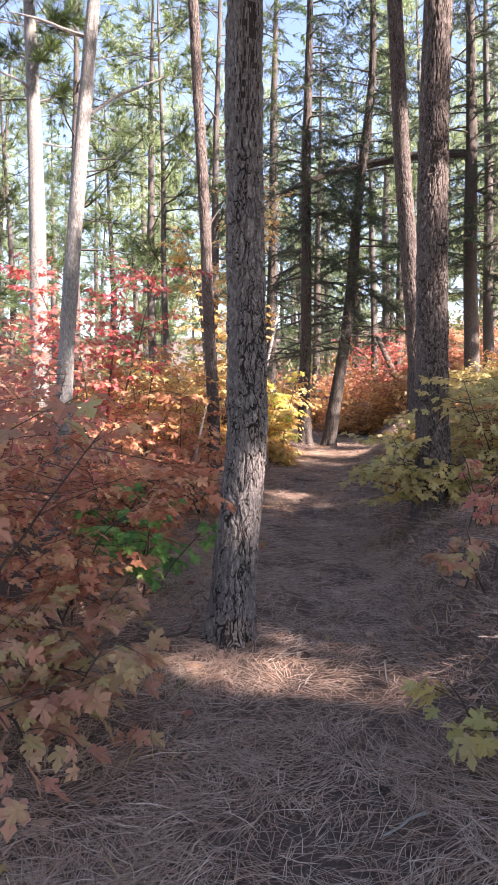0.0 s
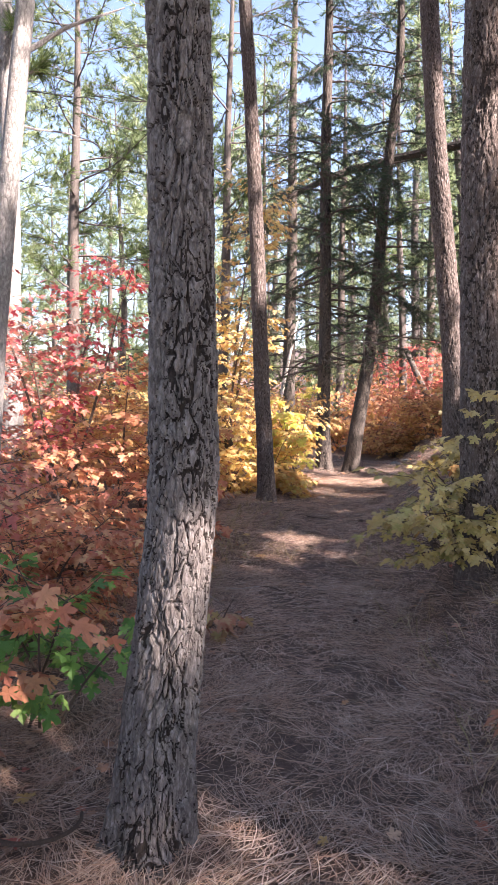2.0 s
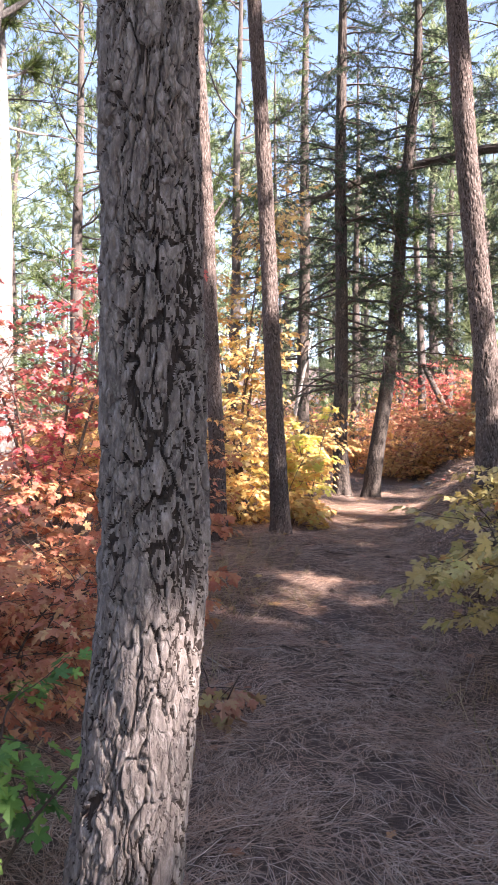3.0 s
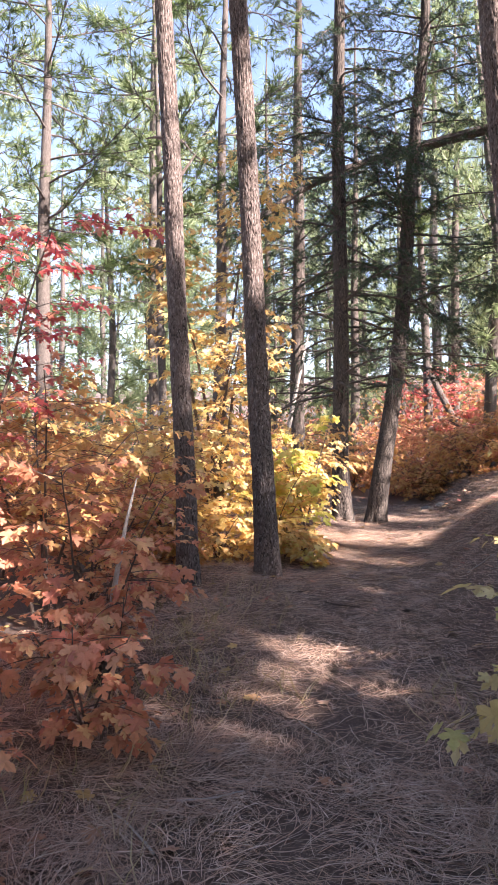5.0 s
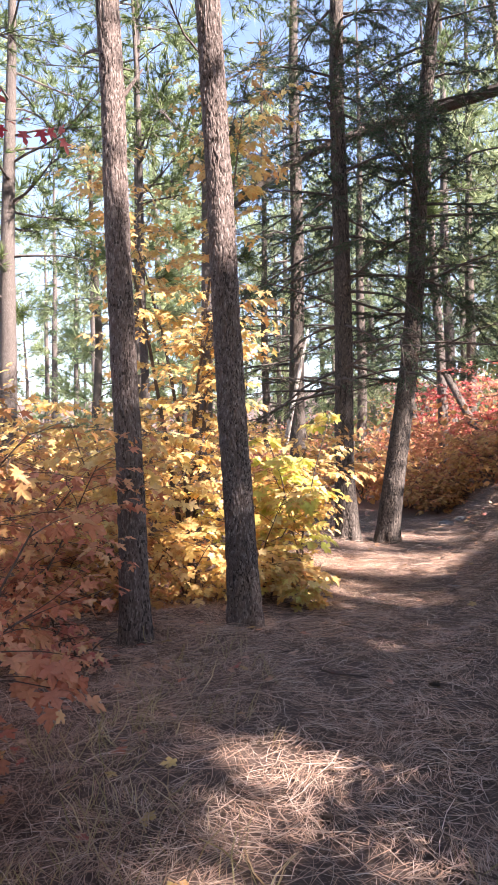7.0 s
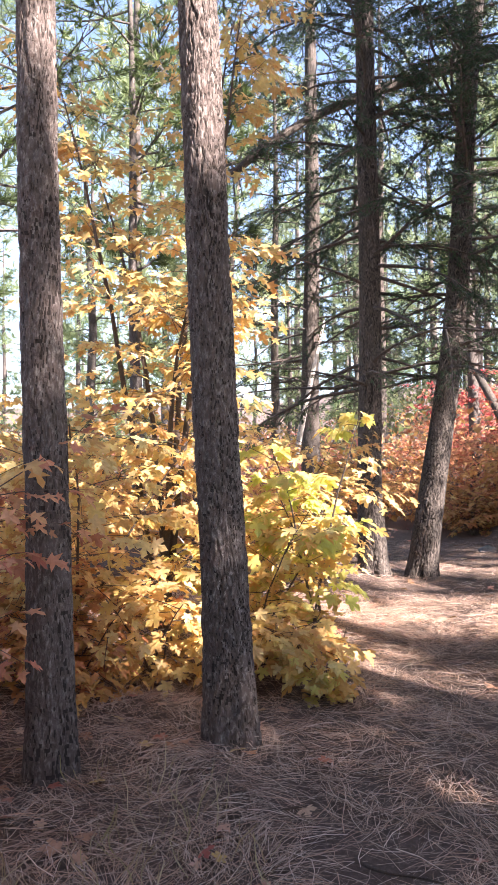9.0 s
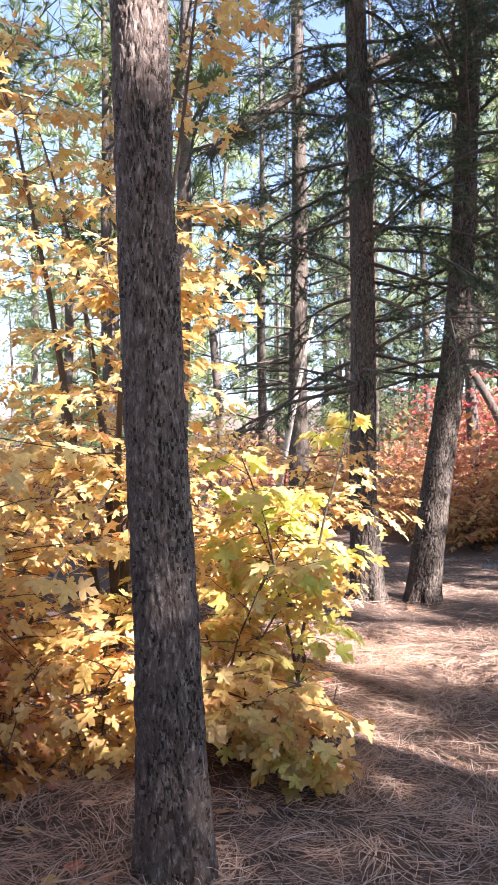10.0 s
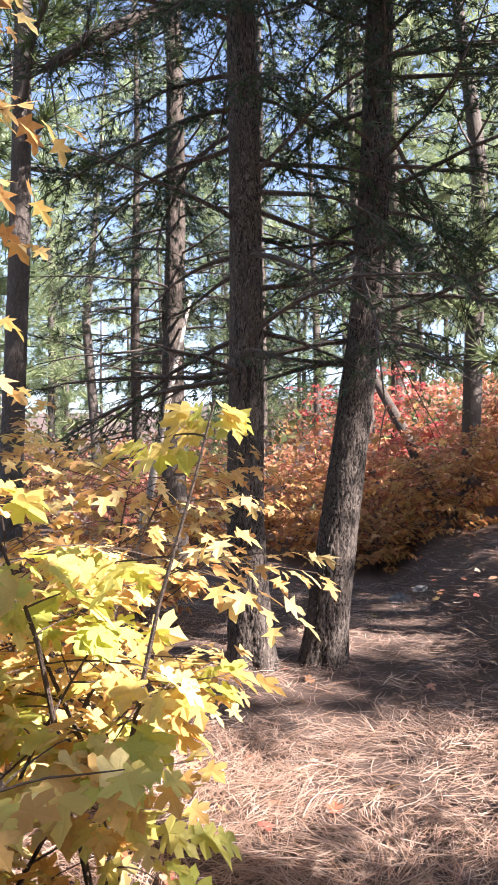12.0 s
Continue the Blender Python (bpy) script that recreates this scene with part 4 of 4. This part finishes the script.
for key, count, low_y, tall in (("olive", 16000, 24, 2.6), ("gold", 12000, 22, 1.8), ("coral", 8000, 24, 1.8)):
    soup = Soup()
    cx, cy = rng.uniform(-32, 34, 260), rng.uniform(low_y, 62, 260)
    pick = rng.integers(0, 260, count)
    x, y = cx[pick] + rng.normal(0, 0.9, count), cy[pick] + rng.normal(0, 0.9, count)
    h = tall * rng.uniform(0, 1, count) ** 1.3
    R = frames_of(rng, rng.normal(0, 1, (count, 3)) + np.array([0, 0, -0.3]), rng.normal(0, 0.5, (count, 3)) + np.array([0, 0, 1.0]))
    R = R * rng.uniform(0.12, 0.3, count)[:, None, None]
    soup.add_many(SPRIG, [(0, 1, 2, 3)], R, np.stack([x, y, ground_z(x, y) + h], axis=1))
    tagged(new("undergrowth", soup.mesh("undergrowth", LEAVES[key][0])), "thick %s undergrowth far back in the wood" % {"olive": "olive green", "gold": "golden", "coral": "reddish"}[key], "undergrowth", kind="stuff")

# ---- dead wood and stones ----
def stick(name, label, pts, radii, mat, category):
    s = Soup()
    tube(s, pts, radii, 8)
    return tagged(new(name, s.mesh(name, mat, True)), label, category)


zs = gz(-0.73, 8.58)
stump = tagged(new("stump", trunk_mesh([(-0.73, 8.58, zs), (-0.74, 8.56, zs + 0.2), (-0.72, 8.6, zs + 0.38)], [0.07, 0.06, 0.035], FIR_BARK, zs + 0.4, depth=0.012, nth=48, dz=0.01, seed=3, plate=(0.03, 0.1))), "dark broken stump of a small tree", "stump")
stick("dead_stick", "bare grey stick leaning out of a stump", [(-0.72, 8.6, zs + 0.2), (-0.68, 8.6, zs + 0.55), (-0.6, 8.58, zs + 0.95), (-0.52, 8.55, zs + 1.25)], [0.022, 0.018, 0.012, 0.004], DEAD_WOOD, "stick")
zl = gz(4.9, 21.5)
stick("dead_log", "thin dark dead log leaning against a pine", [(5.0, 21.6, zl), (4.6, 22.2, zl + 1.3), (4.25, 22.9, zl + 2.4)], [0.11, 0.1, 0.08], FIR_BARK, "log")
zw = gz(0.1, 20.6)
stick("dead_sapling", "pale dead sapling leaning beside a fir", [(0.1, 20.4, zw), (0.35, 20.35, zw + 1.2), (0.62, 20.3, zw + 2.5), (0.92, 20.3, zw + 3.8)], [0.06, 0.055, 0.045, 0.02], DEAD_WOOD, "sapling")
zr = gz(-0.45, 4.2)
stick("fallen_branch", "curved grey root lying at a pine's foot", [(-0.52 + 0.16 * math.cos(a), 4.12 + 0.12 * math.sin(a), zr + 0.03 + 0.012 * (a - 2.6)) for a in np.linspace(2.6, 6.6, 14)], np.linspace(0.012, 0.006, 14), TWIG, "branch")


def dead_branch(name, label, base, heading, length, seed):
    """A bare bleached branch with crooked side twigs."""
    r = np.random.default_rng(seed)
    root = new(name)
    root.location = base
    tagged(root, label, "branch")
    pts = limb(r, (0, 0, 0), heading, length, 1.1, -0.5, 9)
    s = Soup()
    tube(s, pts, np.linspace(0.012, 0.003, len(pts)), 6)
    part("stem", s.mesh("stem", DEAD_WOOD, True), root)
    for k in range(9):
        i = int(r.integers(3, len(pts)))
        s = Soup()
        tube(s, limb(r, pts[i], r.uniform(0, 6.28), length * r.uniform(0.12, 0.3), r.uniform(-0.2, 0.9), 0.2, 5), np.linspace(0.006, 0.002, 6), 5)
        part("twig", s.mesh("twig", DEAD_WOOD, True), root)


dead_branch("dead_branch", "bare bleached branch standing among orange maples", (-1.2, 6.65, gz(-1.2, 6.65) - 0.02), 3.4, 1.15, 71)
dead_branch("dead_branch", "bare grey branch among yellow maple leaves", (0.05, 12.7, gz(0.05, 12.7) - 0.02), 2.4, 1.3, 72)


def rock(x, y, s, seed, label):
    bm = bmesh.new()
    bmesh.ops.create_icosphere(bm, subdivisions=3, radius=1)
    for v in bm.verts:
        d = 1 + 0.28 * noise.noise(v.co * 1.5 + Vector((seed, 0, 0))) + 0.1 * noise.noise(v.co * 4)
        v.co = Vector((v.co.x * d * s, v.co.y * d * s * 0.8, v.co.z * d * s * 0.55))
    me = bpy.data.meshes.new("rock")
    bm.to_mesh(me)
    bm.free()
    me.materials.append(STONE)
    ob = tagged(new("rock", me), label, "rock")
    ob.location = (x, y, gz(x, y) + s * 0.15)


rock(3.1, 17.9, 0.13, 1, "grey stone at the foot of the bank")
rock(3.4, 18.1, 0.09, 5, "small grey stone at the foot of the bank")

# ---- litter on the floor ----
rng = np.random.default_rng(77)


def strew(count, xa, xb, ya, yb):
    return rng.uniform(xa, xb, count), rng.uniform(ya, yb, count)


NEEDLE = np.array([[-0.009, 0, 0.0], [0.009, 0, 0.0], [0.062, 0.5, 0.0], [0.044, 0.5, 0.0], [-0.005, 1, 0], [0.005, 1, 0]])
NEEDLE_FACES = [(0, 1, 2, 3), (3, 2, 5, 4)]
soup = Soup()
for count, xa, xb, ya, yb, size, lift in ((115000, -1.6, 2.2, 1.2, 8, 0.15, 0.03), (85000, -1.5, 3.0, 8, 14.5, 0.15, 0.03), (24000, -1.0, 4.5, 13, 19, 0.17, 0.04), (16000, 2.8, 5.2, 7, 14, 0.17, 0.05)):
    x, y = strew(count, xa, xb, ya, yb)
    d = np.abs(x - np.interp(y, PATH_Y, PATH_X))
    clump = 0.5 + 0.5 * soft_noise(x * 2.3, y * 2.3, 9)
    keep = rng.uniform(0, 1, count) < np.clip(1.3 * clump + 0.05 + 0.25 * (d > 0.5), 0.08, 1)
    x, y = x[keep], y[keep]
    m = len(x)
    a = np.where(rng.uniform(0, 1, m) < 0.5, rng.uniform(0, 2 * np.pi, m), 4 * soft_noise(x * 1.7, y * 1.7, 13) + rng.normal(0, 0.45, m))
    tilt = rng.normal(0.04, 0.09, m)
    yd = np.stack([np.cos(a), np.sin(a), tilt], axis=1)
    nr = np.stack([rng.normal(0, 0.35, m), rng.normal(0, 0.35, m), np.ones(m)], axis=1)
    R = frames_of(rng, yd, nr) * (size * rng.uniform(0.5, 1.3, m))[:, None, None]
    # bent one way or the other
    R[:, :, 0] *= rng.choice([-1, 1], m)[:, None] * 1.0
    z = ground_z(x, y) + rng.uniform(0.003, lift, m)
    soup.add_many(NEEDLE, NEEDLE_FACES, R, np.stack([x, y, z], axis=1))
tagged(new("pine_needle_litter", soup.mesh("pine_needle_litter", LITTER)), "long brown dead pine needles strewn over the trail", "needles", kind="stuff")

soup = Soup()
for count, xa, xb, ya, yb in ((380, -2.2, 2.0, 1.6, 8), (380, -1.8, 3.2, 8, 15), (300, 1.5, 5, 15, 21), (900, -4, -0.6, 3, 14)):
    x, y = strew(count, xa, xb, ya, yb)
    d = np.abs(x - np.interp(y, PATH_Y, PATH_X))
    keep = rng.uniform(0, 1, count) < np.where(d < 0.6, 0.12, 1.0)
    x, y = x[keep], y[keep]
    m = len(x)
    a = rng.uniform(0, 2 * np.pi, m)
    yd = np.stack([np.cos(a), np.sin(a), rng.normal(0.1, 0.2, m)], axis=1)
    nr = np.stack([rng.normal(0, 0.3, m), rng.normal(0, 0.3, m), np.ones(m)], axis=1)
    R = frames_of(rng, yd, nr) * rng.uniform(0.04, 0.08, m)[:, None, None]
    soup.add_many(FINE_LEAF, FINE_FACES, R, np.stack([x, y, ground_z(x, y) + 0.025], axis=1))
tagged(new("fallen_leaves", soup.mesh("fallen_leaves", DRY_LEAF)), "dry curled maple leaves fallen on the forest floor", "leaves", kind="stuff")

soup = Soup()
for count, xa, xb, ya, yb in ((1500, -1.3, -0.1, 5.5, 9.6), (1200, -0.9, 0.5, 8.0, 10.8), (900, 1.1, 1.9, 2, 9), (500, -1.2, -0.3, 1.8, 3.6)):
    x, y = strew(count, xa, xb, ya, yb)
    keep = soft_noise(x * 3, y * 3, 5) > 0.0
    x, y = x[keep], y[keep]
    m = len(x)
    a = rng.uniform(0, 2 * np.pi, m)
    yd = np.stack([np.cos(a) * 0.5, np.sin(a) * 0.5, rng.uniform(0.4, 1.2, m)], axis=1)
    R = frames_of(rng, yd, rng.normal(0, 1, (m, 3))) * rng.uniform(0.06, 0.2, m)[:, None, None]
    soup.add_many(NEEDLE * np.array([1.6, 1, 1]), NEEDLE_FACES, R, np.stack([x, y, ground_z(x, y)], axis=1))
tagged(new("dry_grass", soup.mesh("dry_grass", GRASS)), "sparse dry straw-coloured grass beside the trail", "grass", kind="stuff")


def pine_cone(x, y, seed):
    s = Soup()
    r = np.random.default_rng(seed)
    pts = [(0, 0, 0), (0.015, 0, 0), (0.035, 0, 0), (0.055, 0, 0), (0.07, 0, 0)]
    tube(s, pts, [0.004, 0.012, 0.014, 0.01, 0.003], 8)
    scale = np.array([[-0.3, 0, 0], [0.3, 0, 0], [0.35, 0.8, 0.05], [0, 1.1, 0.15], [-0.35, 0.8, 0.05]])
    k = 60
    u = np.linspace(0.05, 0.95, k)
    th = np.arange(k) * 2.4
    p = np.stack([u * 0.065, 0.009 * np.cos(th), 0.009 * np.sin(th)], axis=1)
    yd = np.stack([np.full(k, -0.5), np.cos(th), np.sin(th)], axis=1)
    s.add_many(scale, [(0, 1, 2, 3, 4)], frames_of(r, yd, np.tile([[1.0, 0, 0]], (k, 1))) * (0.018 * np.sin(np.pi * (0.1 + 0.85 * u)))[:, None, None], p)
    ob = tagged(new("pine_cone", s.mesh("pine_cone", TWIG)), "brown open pine cone lying on the trail", "pine cone", "cones on the trail")
    ob.location, ob.rotation_euler = (x, y, gz(x, y) + 0.02), (r.uniform(0, 6), 0.1, r.uniform(0, 6))


for n, (x, y) in enumerate([(0.33, 3.9), (0.66, 8.85), (0.9, 6.6), (-0.3, 7.2), (1.4, 10.2), (2.25, 14.2), (0.55, 2.6)]):
    pine_cone(x, y, n)


# ---- fallen twigs and bark flakes ----
rng = np.random.default_rng(91)
for n in range(70):
    y = rng.uniform(2.2, 14.5)
    d = rng.choice([-1, 1]) * rng.uniform(0.35, 1.25)
    x = float(np.interp(y, PATH_Y, PATH_X)) + d
    L, a = rng.uniform(0.1, 0.38), rng.uniform(0, 6.28)
    pts = limb(rng, (0, 0, 0), a, L, 0.0, 0.0, 5)
    pts[:, 2] = ground_z(x + pts[:, 0], y + pts[:, 1]) - gz(x, y) + 0.022 + rng.uniform(0, 0.01, len(pts))
    s = Soup()
    tube(s, pts, np.linspace(1, 0.5, len(pts)) * rng.uniform(0.003, 0.007), 5)
    twig = tagged(new("fallen_twig", s.mesh("fallen_twig", DEAD_WOOD if n % 3 == 0 else TWIG, True)), "thin dead twig lying on pine needles" if n % 3 else "bleached grey twig lying on pine needles", "twig", "twigs on the floor")
    twig.location = (x, y, gz(x, y))
